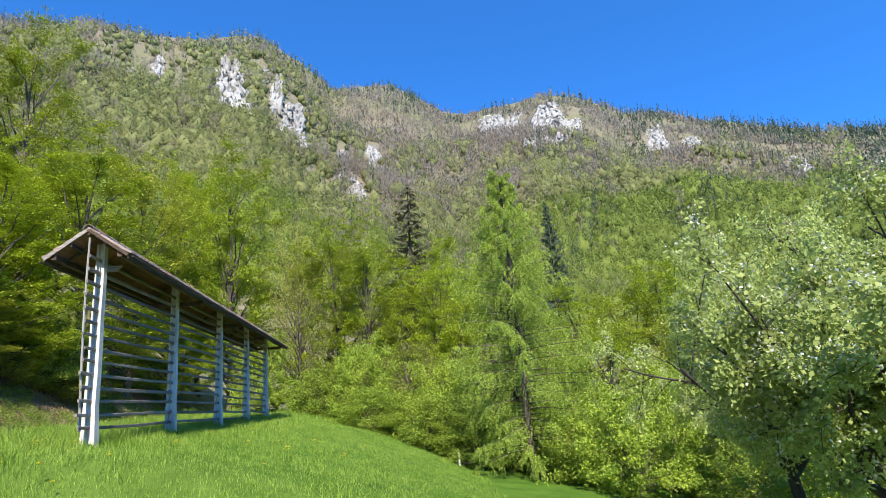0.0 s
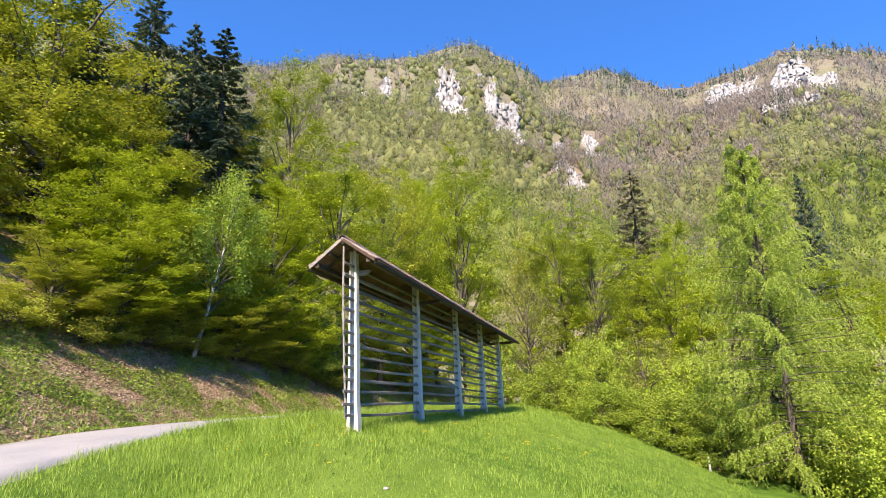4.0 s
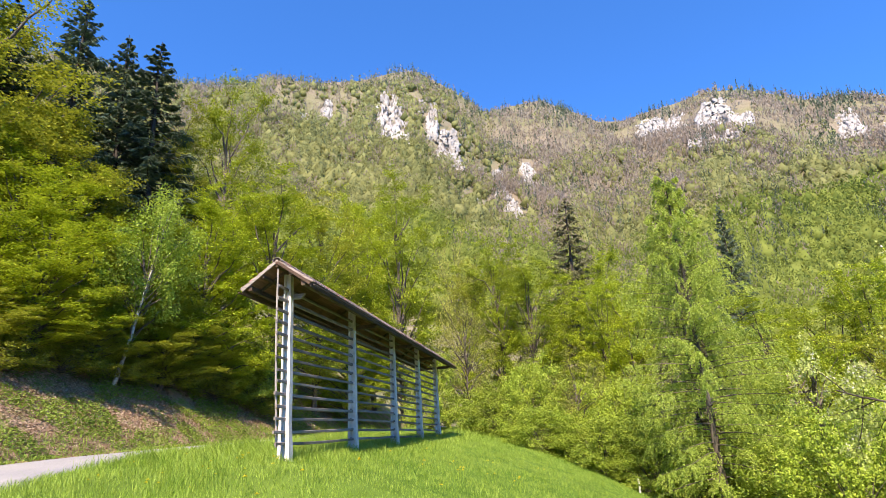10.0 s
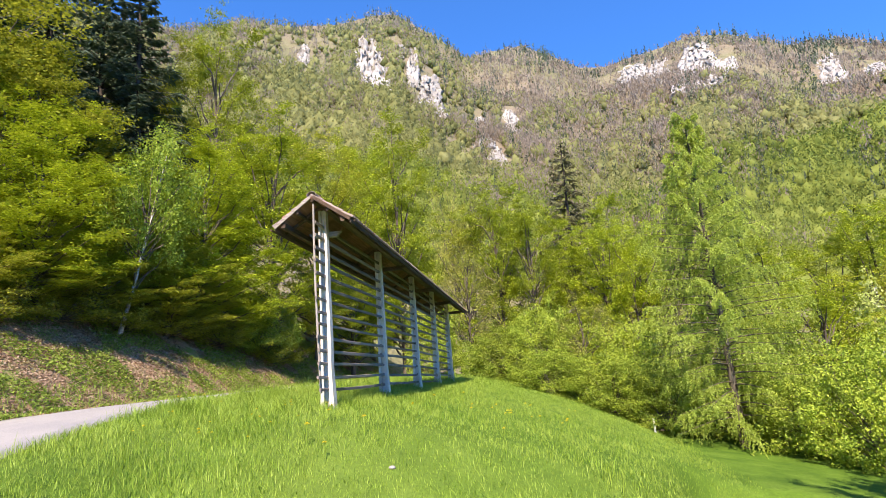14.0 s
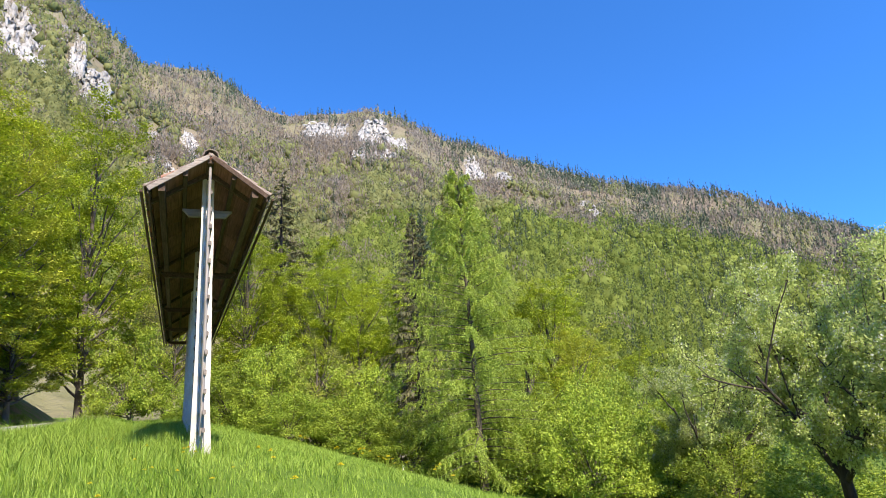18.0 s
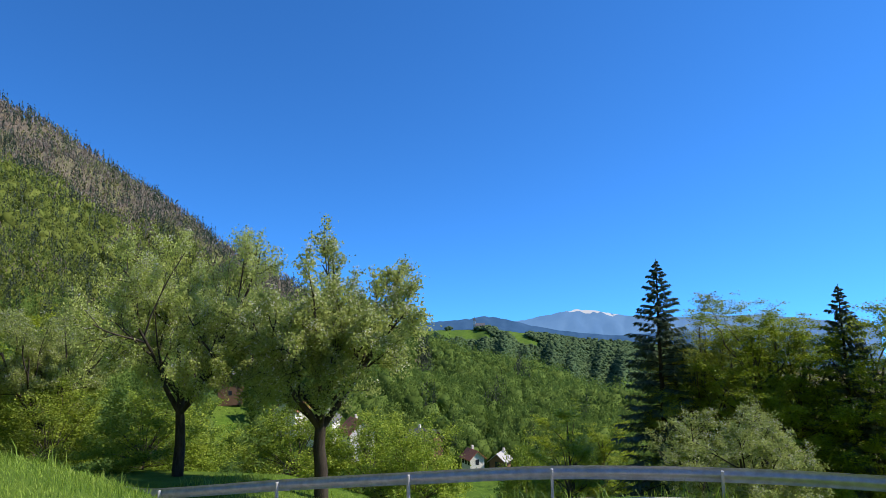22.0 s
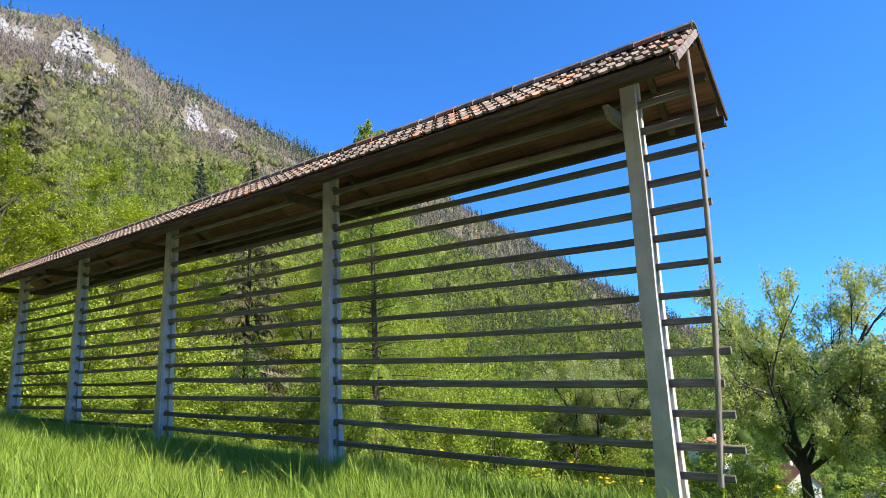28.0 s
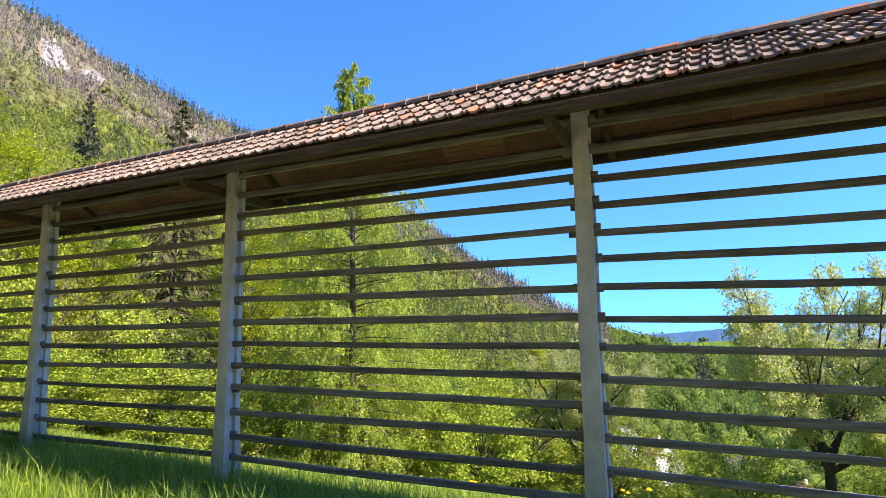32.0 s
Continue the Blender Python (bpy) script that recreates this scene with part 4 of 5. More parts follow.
PROTO["hazel"] = [build_tree("hazel_bush", P_RNG, 4, 2.4, 0.0, 34, M_OLIVE, M_BARK, 9000, 0.13, 0.4, (0.18, 0.18, 0.12),
                             "loose hazel bush in young leaf above the roadside bank", "shrub", waist=0.3, trunk_r=0.05, twigs=8, stems=5) for _ in range(2)]
PROTO["spruce"] = [build_conifer("spruce", P_RNG, 18, 3.3, 0.03, 190, cone_profile, lambda u: 0.05 + 0.45 * u, lambda u: 0.42 - 0.25 * u, M_SPRUCE, M_BARK_DARK,
                                 "dark green spruce with drooping branches", 64, 0.62, 0.06, 0.6) for _ in range(2)]
PROTO["spruceold"] = [build_conifer("spruce", P_RNG, 20, 3.6, 0.06, 150, cone_profile, lambda u: 0.05 + 0.4 * u, lambda u: 0.5 - 0.25 * u, M_SPRUCE_OLD, M_BARK_DARK,
                                    "brownish old spruce with thinning branches", 44, 0.8, 0.055, 1.0) for _ in range(2)]
PROTO["larch"] = [build_conifer("larch", P_RNG, 19, 4.6, 0.07, 150, larch_profile, lambda u: 0.10 + 0.5 * u, lambda u: 0.40 - 0.2 * u, M_LARCH, M_BARK,
                                "tall larch with soft light green drooping twigs", 56, 0.95, 0.05, 0.9, 24, 0.115)]
PROTO["birch"] = [build_tree("birch", P_RNG, 11, 2.5, 0.25, 36, M_BIRCH, M_BARK_BIRCH, 15000, 0.14, 0.2, (0.15, 0.15, 0.22),
                             "slender leaning birch with white bark", trunk_r=0.1, twigs=9, droop=1.0, top=0.85, lean=(0.22, 0.03), hang=0.5, twig_mesh=False)]
PROTO["apple"] = [build_tree("apple_tree", P_RNG, 9, 4.0, 0.24, 8, M_APPLE, M_BARK_DARK, 80000, 0.096, 0.15,
                             (0.11, 0.11, 0.10), "old apple tree with white blossom and grey-green leaves", forked=True, trunk_r=0.21, blossom=16000) for _ in range(3)]
PROTO_SIZE = dict(beech=(15, 4.2), olive=(15, 4.2), pale=(10, 3.2), shrub=(6, 3.2), hazel=(4, 2.4), spruce=(18, 3.3), spruceold=(20, 3.6), larch=(19, 4.6), birch=(11, 2.5), apple=(9, 4.0))

# kind, x, y, height of the top, crown radius
TREES = [
    ("spruce", -22.4, 13.8, 31.8, 5.0), ("spruce", -20.4, 15.7, 29.8, 4.4), ("spruce", -18.7, 17.1, 29.8, 5.4), ("spruce", -25.0, 11.0, 30.0, 4.6),
    ("olive", -21.4, 7.2, 28.2, 6.2), ("olive", -21.5, -1.5, 16.0, 4.0), ("olive", -26.5, 4.0, 27.6, 5), ("beech", -13.3, 16.1, 15.8, 4), ("olive", -16.0, 11.4, 12.4, 3.3),
    ("beech", -17.4, 24.1, 30.9, 3.8), ("beech", -11.8, 22.7, 20.0, 4.4), ("olive", -11.4, 28.4, 22.9, 4), ("beech", -6.7, 37.4, 26.9, 4.6), ("beech", -11.0, 37.0, 26.0, 4.2),
    ("pale", -4.7, 58.3, 28.9, 3.5), ("beech", 1.5, 46.0, 21.5, 4.4), ("beech", 5.3, 44.2, 18.9, 4), ("pale", -0.7, 37.0, 12.5, 3.2), ("beech", 12.2, 42.1, 15.5, 4),
    ("beech", 13.6, 37.9, 11.6, 3), ("shrub", 2.7, 31.0, 5.3, 3.3), ("shrub", 5.5, 29.2, 6.6, 3), ("pale", 8.3, 30.3, 6.4, 3.2), ("shrub", 10.7, 27.2, 4.3, 3.3),
    ("shrub", 5.6, 25.6, 2.7, 2.7), ("shrub", 9.4, 23.6, 1.9, 3), ("shrub", 7.6, 25.6, 1.2, 2.5), ("beech", 23.2, 33.8, 10.7, 4.5), ("beech", 22.8, 26.6, 6.0, 3.5),
    ("beech", 30.2, 39.8, 11.3, 5), ("shrub", 12.0, 22.4, 1.1, 2.6), ("shrub", 14.6, 23.2, 0.2, 2.6), ("shrub", 17.8, 18.8, 1.2, 3.2), ("shrub", 19.3, 15.1, 1.6, 3),
    ("beech", 12.7, 48.9, 20.7, 4), ("beech", 14.7, 39.9, 14.9, 4), ("beech", 32.8, 37.6, 13.6, 4.5), ("olive", 29.8, 29.9, 7.7, 3.5), ("shrub", 18.6, 25.0, 4.6, 3),
    ("shrub", 26.8, 23.3, 3.3, 3.5), ("shrub", 26.1, 17.2, 1.3, 3), ("beech", -12.4, 47.0, 28.0, 5), ("shrub", -3.4, 35.7, 8.8, 3), ("spruceold", 9.9, 58.5, 30.2, 8.0),
    ("spruce", 29.5, 61.6, 27.9, 4.4), ("larch", 14.9, 18.9, 14.6, 4.6), ("spruceold", 17.0, 33.0, 17.0, 4.2), ("apple", 18.7, 1.5, 5.4, 3.8), ("apple", 17.4, -4.6, 5.2, 4.8), ("apple", 24.0, 11.4, 2.6, 3.6),
    ("shrub", 21.0, 4.2, -1.4, 2.6), ("shrub", 24.0, -1.5, -2.2, 2.8), ("shrub", 22.4, -7.6, -3.0, 2.4), ("shrub", 26.0, -5.0, -3.2, 3.0), ("beech", 28.0, 15.0, 2.4, 3.4), ("spruce", 31.8, -21.0, 4.7, 4.0), ("olive", 31.0, -23.2, 1.6, 3.2), ("beech", 28.3, -24.9, 2.7, 3.6), ("beech", 28.4, -27.0, 1.6, 3.4), ("spruce", 26.5, -28.4, 2.7, 3.0),
    ("beech", 25.9, -29.6, 1.8, 2.8), ("apple", 16.6, -19.2, -1.7, 3.0), ("beech", 32.9, -15.5, -3.6, 2.8), ("shrub", 40.1, -13.5, -6.5, 2.5), ("beech", 36.5, -18.1, -5.2, 2.5),
    ("beech", 24.6, -31.4, 2.8, 3), ("beech", 30.0, -26.0, 2.3, 3.4), ("olive", 33.4, -25.0, 3.0, 3.8), ("beech", 26.9, -26.4, 0.9, 3.2), ("shrub", 30.5, 17.1, -1.0, 3), ("shrub", 27.1, 5.9, -2.7, 3), ("birch", -13.2, 9.2, 13.6, 2.3), ("hazel", -14.2, 0.4, 6.0, 1.9), ("hazel", -13.6, 3.4, 5.6, 1.8), ("hazel", -13.7, 6.6, 5.9, 2.0), ("hazel", -13.3, 9.8, 5.6, 1.8), ("hazel", -13.1, 13.2, 5.8, 2.0), ("hazel", -12.4, 16.4, 5.5, 1.8), ("hazel", -11.0, 20.0, 4.8, 2.0), ("hazel", -14.6, -3.0, 6.6, 2.0),
    ("olive", -14.4, 2.2, 8.4, 2.4), ("beech", -14.2, 5.0, 8.8, 2.4), ("olive", -13.8, 8.4, 8.2, 2.2), ("beech", -13.8, 11.8, 8.4, 2.2),
    ("olive", -13.2, 15.0, 7.6, 2.2), ("beech", -12.6, 18.4, 7.8, 2.2), ("beech", -17.0, 6.2, 16.5, 3.8), ("olive", -18.6, 10.0, 19.5, 3.8), ("beech", -15.4, 14.0, 14.5, 3.4),
    ("olive", -13.2, 12.6, 9.5, 3.0), ("beech", -15.6, 19.6, 19.0, 3.6), ("olive", -20.5, 20.5, 26.0, 4.0), ("beech", -9.6, 31.5, 15.0, 3.4), ("shrub", -11.6, 19.8, 7.6, 2.6),
    ("beech", -14.2, 5.6, 12.5, 3.4), ("shrub", 22.6, 9.6, -1.2, 2.6), ("shrub", 23.5, 20.5, 2.2, 3.0), ("beech", 36.0, 30.0, 6.5, 4.0),
    ("beech", 20.5, 45.0, 14.5, 4.2), ("beech", 38.0, 44.0, 12.0, 4.0), ("shrub", 1.0, 34.0, 4.6, 2.4), ("beech", 8.2, 50.5, 19.5, 4.0), ("olive", -1.6, 52.0, 22.0, 3.8),
]


def plant_all():
    rng = np.random.default_rng(3)
    used = {}
    for kind, x, y, top, rad in TREES:
        n = used.get(kind, 0)
        used[kind] = n + 1
        src = PROTO[kind][n % len(PROTO[kind])]
        h0, r0 = PROTO_SIZE[kind]
        g = land_point(x, y)
        turn = 0.0 if kind == "birch" else float(rng.uniform(0, 6.28))
        if kind in ("beech", "olive"):
            rad *= 1.15
        m = Matrix.Translation((x, y, g - 0.05)) @ Matrix.Rotation(turn, 4, "Z") @ Matrix.Diagonal((rad / r0, rad / r0, (top - g) / h0, 1))
        if n < len(PROTO[kind]):
            src.matrix_basis = m
            ob = src
        else:
            ob = copy_thing(src, Matrix.Identity(4))
            ob.matrix_basis = m
        if kind == "shrub":
            tagged(ob, group="shrubs along the meadow")
        elif kind == "apple":
            tagged(ob, group="old apple trees")


plant_all()

# ---- hayrack ----
POST_Y = [0.0, 5.4, 10.8, 15.55, 20.0]
RAIL_LIFT = [0.0, 0.11, 0.18, 0.19, 0.20]
RAIL_Z, RAIL_STEP = 0.50, 0.324
ROOF_Y0, ROOF_Y1 = -0.80, 21.36
RIDGE_Z, EAVE_X, EAVE_Z = 5.42, 1.06, 4.70


def hay_rise(y):
    return 0.003 * y


def rail_rise(y):
    return np.interp(y, POST_Y, RAIL_LIFT)


def post_mesh(g, top):
    """A tapering concrete post with a groove down two faces, in which the rails sit."""
    ring = [(-1, -1), (-0.36, -1), (-0.28, -0.55), (0.28, -0.55), (0.36, -1), (1, -1), (1, 1), (0.36, 1), (0.28, 0.55), (-0.28, 0.55), (-0.36, 1), (-1, 1)]
    zs = np.linspace(g - 0.4, top, 9)
    v, f = [], []
    for n, z in enumerate(zs):
        t = n / 8
        hx, hy = 0.155 - 0.05 * t + 0.05 * max(0, 1 - n / 1.6), 0.108 - 0.02 * t + 0.04 * max(0, 1 - n / 1.6)
        jx, jy = 0.006 * math.sin(n * 2.3), 0.006 * math.cos(n * 1.7)
        v += [(hx * a + jx, hy * b + jy, z) for a, b in ring]
    k = len(ring)
    for n in range(8):
        f += [(n * k + i, n * k + (i + 1) % k, (n + 1) * k + (i + 1) % k, (n + 1) * k + i) for i in range(k)]
    f.append(tuple(8 * k + i for i in range(k)))
    return v, f


def rail_line(rng, y0, y1, z):
    n = 7
    t = np.linspace(0, 1, n)
    dz = rng.normal(0, 0.014, 2)
    wob = np.cumsum(rng.normal(0, 0.004, n))
    y = y0 + (y1 - y0) * t
    zz = z + rail_rise(y) + dz[0] * (1 - t) + dz[1] * t - 0.02 * np.sin(np.pi * t) * rng.uniform(0, 1) + wob
    return y, zz


def rail_mesh(rng, y0, y1, z):
    """A split rail: a rough rectangular bar that wanders a little."""
    y, zz = rail_line(rng, y0, y1, z)
    x = np.cumsum(rng.normal(0, 0.003, len(y)))
    w, h = rng.uniform(0.024, 0.03), rng.uniform(0.037, 0.046)
    sec = [(-1, -0.75), (-0.6, -1), (0.6, -1), (1, -0.75), (1, 0.7), (0.55, 1), (-0.55, 1), (-1, 0.7)]
    v, f = [], []
    for a, b, c in zip(x, y, zz):
        k = 1 + rng.normal(0, 0.05)
        v += [(a + p * w * k, b, c + q * h * k) for p, q in sec]
    for n in range(len(y) - 1):
        f += [(n * 8 + i, n * 8 + (i + 1) % 8, (n + 1) * 8 + (i + 1) % 8, (n + 1) * 8 + i) for i in range(8)]
    f += [tuple(range(7, -1, -1)), tuple((len(y) - 1) * 8 + i for i in range(8))]
    return mesh_of("rail", v, f, M_RAIL)


def beam_mesh(name, a, b, w, h, mat, rng=None, cut=0.0):
    """A squared timber from a to b, a little waney, with its ends cut aslant."""
    a, b = Vector(a), Vector(b)
    d = (b - a).normalized()
    s = d.cross(Vector((0, 0, 1))).normalized()
    u = s.cross(d)
    v, f = [], []
    n = 6
    for i in range(n + 1):
        t = i / n
        p = a.lerp(b, t)
        for q, r in ((-1, -0.8), (-0.8, -1), (0.8, -1), (1, -0.8), (1, 0.8), (0.8, 1), (-0.8, 1), (-1, 0.8)):
            k = 1 + (float(rng.normal(0, 0.03)) if rng is not None else 0)
            end = d * (cut * (1 if i == 0 else -1) * (0 if r > 0 else 1)) if i in (0, n) else Vector()
            v.append(p + s * q * w / 2 * k + u * r * h / 2 * k + end)
    for i in range(n):
        f += [(i * 8 + j, i * 8 + (j + 1) % 8, i * 8 + 8 + (j + 1) % 8, i * 8 + 8 + j) for j in range(8)]
    f += [tuple(range(7, -1, -1)), tuple(n * 8 + j for j in range(8))]
    return mesh_of(name, v, f, mat)


def tile_shape():
    """One interlocking clay tile, 20 by 37 cm, lying along -z of the slope: cross section with two rolls."""
    sec = [(-0.104, 0.006), (-0.085, 0.036), (-0.06, 0.036), (-0.045, 0.010), (0.0, 0.006), (0.045, 0.010), (0.06, 0.030), (0.085, 0.030), (0.098, 0.008)]
    v, f = [], []
    for y in (0.0, 0.37):
        v += [(x, y, z) for x, z in sec]
        v += [(x, y, z - 0.026) for x, z in reversed(sec)]
    k = 2 * len(sec)
    f += [(i, (i + 1) % k, k + (i + 1) % k, k + i) for i in range(k)]
    f += [tuple(range(k - 1, -1, -1)), tuple(range(k, 2 * k))]
    return v, f


def ridge_cap_shape():
    v, f = [], []
    ang = np.linspace(-0.2, math.pi + 0.2, 8)
    for y, r in ((0.0, 0.135), (0.38, 0.115)):
        v += [(r * math.cos(a), y, r * math.sin(a) * 0.75 - 0.02) for a in ang]
        v += [((r - 0.018) * math.cos(a), y, (r - 0.018) * math.sin(a) * 0.75 - 0.02) for a in reversed(ang)]
    k = 16
    f += [(i, (i + 1) % k, k + (i + 1) % k, k + i) for i in range(k)]
    f += [tuple(range(k - 1, -1, -1)), tuple(range(k, 2 * k))]
    return v, f


def build_hayrack():
    rng = np.random.default_rng(21)
    rack = empty("hayrack")
    tagged(rack, "long grey hayrack with concrete posts under a clay tile roof", "hayrack")
    for k in range(5):
        y = POST_Y[k]
        v, f = post_mesh(land_point(0, y), 5.22 + hay_rise(y))
        part_me("post", mesh_of("post", v, f, M_POST), rack, "pale weathered concrete post", pose(0, y, 0))
        z = 4.58 + hay_rise(y)
        half = 0.46 if k == 0 else 0.95
        part_me("tie_beam", beam_mesh("tie_beam", (-half, y + 0.15, z), (half, y + 0.15, z), 0.09, 0.15, M_BEAM_X if k == 0 else M_BEAM, rng, 0.12), rack)
        for sx in (-1, 1):
            part_me("rafter", beam_mesh("rafter", (sx * 0.03, y - 0.17, RIDGE_Z - 0.13 + hay_rise(y)), (sx * 1.0, y - 0.17, EAVE_Z - 0.05 + hay_rise(y)), 0.08, 0.11, M_BEAM, rng), rack)
    for s in range(14):
        for k in range(4):
            y0 = -float(rng.uniform(0.62, 0.78)) if k == 0 else POST_Y[k] - 0.17
            y1 = POST_Y[k + 1] + float(rng.uniform(0.13, 0.26))
            part_me("rail", rail_mesh(rng, y0, y1, RAIL_Z + RAIL_STEP * s + (0.012 if k % 2 else -0.012)), rack, at=pose(0.03 * (-1) ** k, 0, 0))
    line = [(0.0, -0.50, 0.42, 0.034), (0.0, -0.60, 1.6, 0.032), (0.0, -0.68, 2.9, 0.03), (0.0, -0.71, 4.1, 0.028), (0.0, -0.70, 5.22, 0.026)]
    v, f = tubes([smooth_line(np.array(line), 3)], 7)
    part_me("end_pole", mesh_np("end_pole", v, f, M_POLE, True), rack, "thin bowed grey pole at the end of the rails")
    rise = hay_rise(ROOF_Y1 - ROOF_Y0)
    for x, z, w, h, name in ((-0.80, 4.72, 0.12, 0.14, "wall_plate"), (0.80, 4.72, 0.12, 0.14, "wall_plate"), (0, 5.33, 0.12, 0.13, "ridge_beam"), (-0.42, 5.02, 0.08, 0.09, "purlin"), (0.42, 5.02, 0.08, 0.09, "purlin")):
        cuts = np.linspace(ROOF_Y0 + 0.02, ROOF_Y1 - 0.02, 5)
        for y0, y1 in zip(cuts[:-1], cuts[1:]):
            part_me(name, beam_mesh(name, (x, y0, z + hay_rise(y0)), (x + float(rng.normal(0, 0.01)), y1, z + hay_rise(y1)), w, h, M_BEAM, rng), rack)
    slope = math.atan2(RIDGE_Z - EAVE_Z, EAVE_X)
    length = math.hypot(RIDGE_Z - EAVE_Z, EAVE_X)
    for sx in (-1, 1):
        for n in range(5):
            d = 0.16 + n * 0.30
            x, z = sx * d * math.cos(slope), RIDGE_Z - d * math.sin(slope) - 0.035
            part_me("batten", beam_mesh("batten", (x, ROOF_Y0, z), (x, ROOF_Y1, z + rise), 0.05, 0.035, M_BEAM, rng), rack)
        a, b = (sx * 0.04, ROOF_Y0 - 0.03, RIDGE_Z - 0.05), (sx * (EAVE_X - 0.04), ROOF_Y0 - 0.03, EAVE_Z - 0.04)
        part_me("verge_board", beam_mesh("verge_board", a, b, 0.03, 0.085, M_BEAM_X if sx < 0 else M_BEAM, rng), rack, "grey weathered verge board" if sx < 0 else "")
        part_me("eave_board", beam_mesh("eave_board", (sx * (EAVE_X - 0.05), ROOF_Y0, EAVE_Z - 0.05), (sx * (EAVE_X - 0.05), ROOF_Y1, EAVE_Z - 0.05 + rise), 0.03, 0.14, M_BEAM, rng), rack)
        nb = 24
        for i in range(nb):
            y0, y1 = ROOF_Y0 + (ROOF_Y1 - ROOF_Y0) * i / nb, ROOF_Y0 + (ROOF_Y1 - ROOF_Y0) * (i + 1) / nb - 0.008
            t0, t1 = 0.055 + float(rng.uniform(0, 0.012)), 0.035
            v = []
            for y in (y0, y1):
                for d, t in ((0.02, t0), (length - 0.08, t0), (length - 0.08, t1 - 0.012), (0.02, t1 - 0.012)):
                    v.append((sx * (d * math.cos(slope) - t * math.sin(slope)), y, RIDGE_Z - d * math.sin(slope) - t * math.cos(slope) + hay_rise(y - ROOF_Y0)))
            f = [(0, 1, 2, 3), (7, 6, 5, 4), (0, 4, 5, 1), (1, 5, 6, 2), (2, 6, 7, 3), (3, 7, 4, 0)]
            part_me("roof_board", mesh_of("roof_board", v, f, M_UNDER), rack)
    return rack, slope, length


hayrack, ROOF_SLOPE, ROOF_LENGTH = build_hayrack()


def build_tiles():
    rng = np.random.default_rng(8)
    v, f = tile_shape()
    me = mesh_of("tile", v, f, M_TILE)
    cols = int((ROOF_Y1 - ROOF_Y0) / 0.2)
    rest_v, rest_f = [], []
    base = np.array(v)
    for sx in (-1, 1):
        for c in range(cols):
            for row in range(4):
                d = ROOF_LENGTH + 0.035 - row * 0.325
                y = ROOF_Y0 + 0.1 + c * 0.2
                at = Vector((sx * d * math.cos(ROOF_SLOPE), y, RIDGE_Z - d * math.sin(ROOF_SLOPE) + 0.042 + hay_rise(y - ROOF_Y0)))
                up = Vector((-sx * math.cos(ROOF_SLOPE), 0, math.sin(ROOF_SLOPE)))
                nrm = Vector((sx * math.sin(ROOF_SLOPE), 0, math.cos(ROOF_SLOPE)))
                side = up.cross(nrm)
                m = Matrix((side, up, nrm)).transposed().to_4x4()
                m = Matrix.Translation(at) @ m @ pose(0, 0, 0, -5.6 + float(rng.normal(0, 0.6)), float(rng.normal(0, 0.8)), float(rng.normal(0, 0.7)))
                if sx < 0 and y < 13.8:
                    part_me("roof_tile", me, hayrack, at=m)
                else:
                    r = np.array(m)
                    off = len(rest_v) * len(v)
                    rest_v.append(base @ r[:3, :3].T + r[:3, 3])
                    rest_f += [tuple(i + off for i in q) for q in f]
    ob = part_me("roof_tiles", mesh_of("roof_tiles", np.concatenate(rest_v), rest_f, M_TILE), hayrack)
    tagged(ob, kind="stuff")
    v, f = ridge_cap_shape()
    me = mesh_of("ridge_cap", v, f, M_TILE)
    n = int((ROOF_Y1 - ROOF_Y0) / 0.34)
    for c in range(n):
        y = ROOF_Y0 - 0.02 + c * 0.34
        part_me("ridge_tile", me, hayrack, at=pose(0, y, RIDGE_Z + 0.03 + hay_rise(y - ROOF_Y0), 1.0, float(rng.normal(0, 1.5)), float(rng.normal(0, 1))))


build_tiles()


# ---- guard rail ----
GUARD = smooth_line(np.array([(17.0, 3.6, -4.75), (15.4, 1.4, -4.4), (13.6, -0.7, -3.97), (12.3, -4.8, -3.38), (10.8, -8.7, -2.81), (10.1, -12.2, -2.49), (9.2, -15.8, -2.32), (8.0, -18.6, -2.2), (6.0, -20.8, -2.0)]), 5)


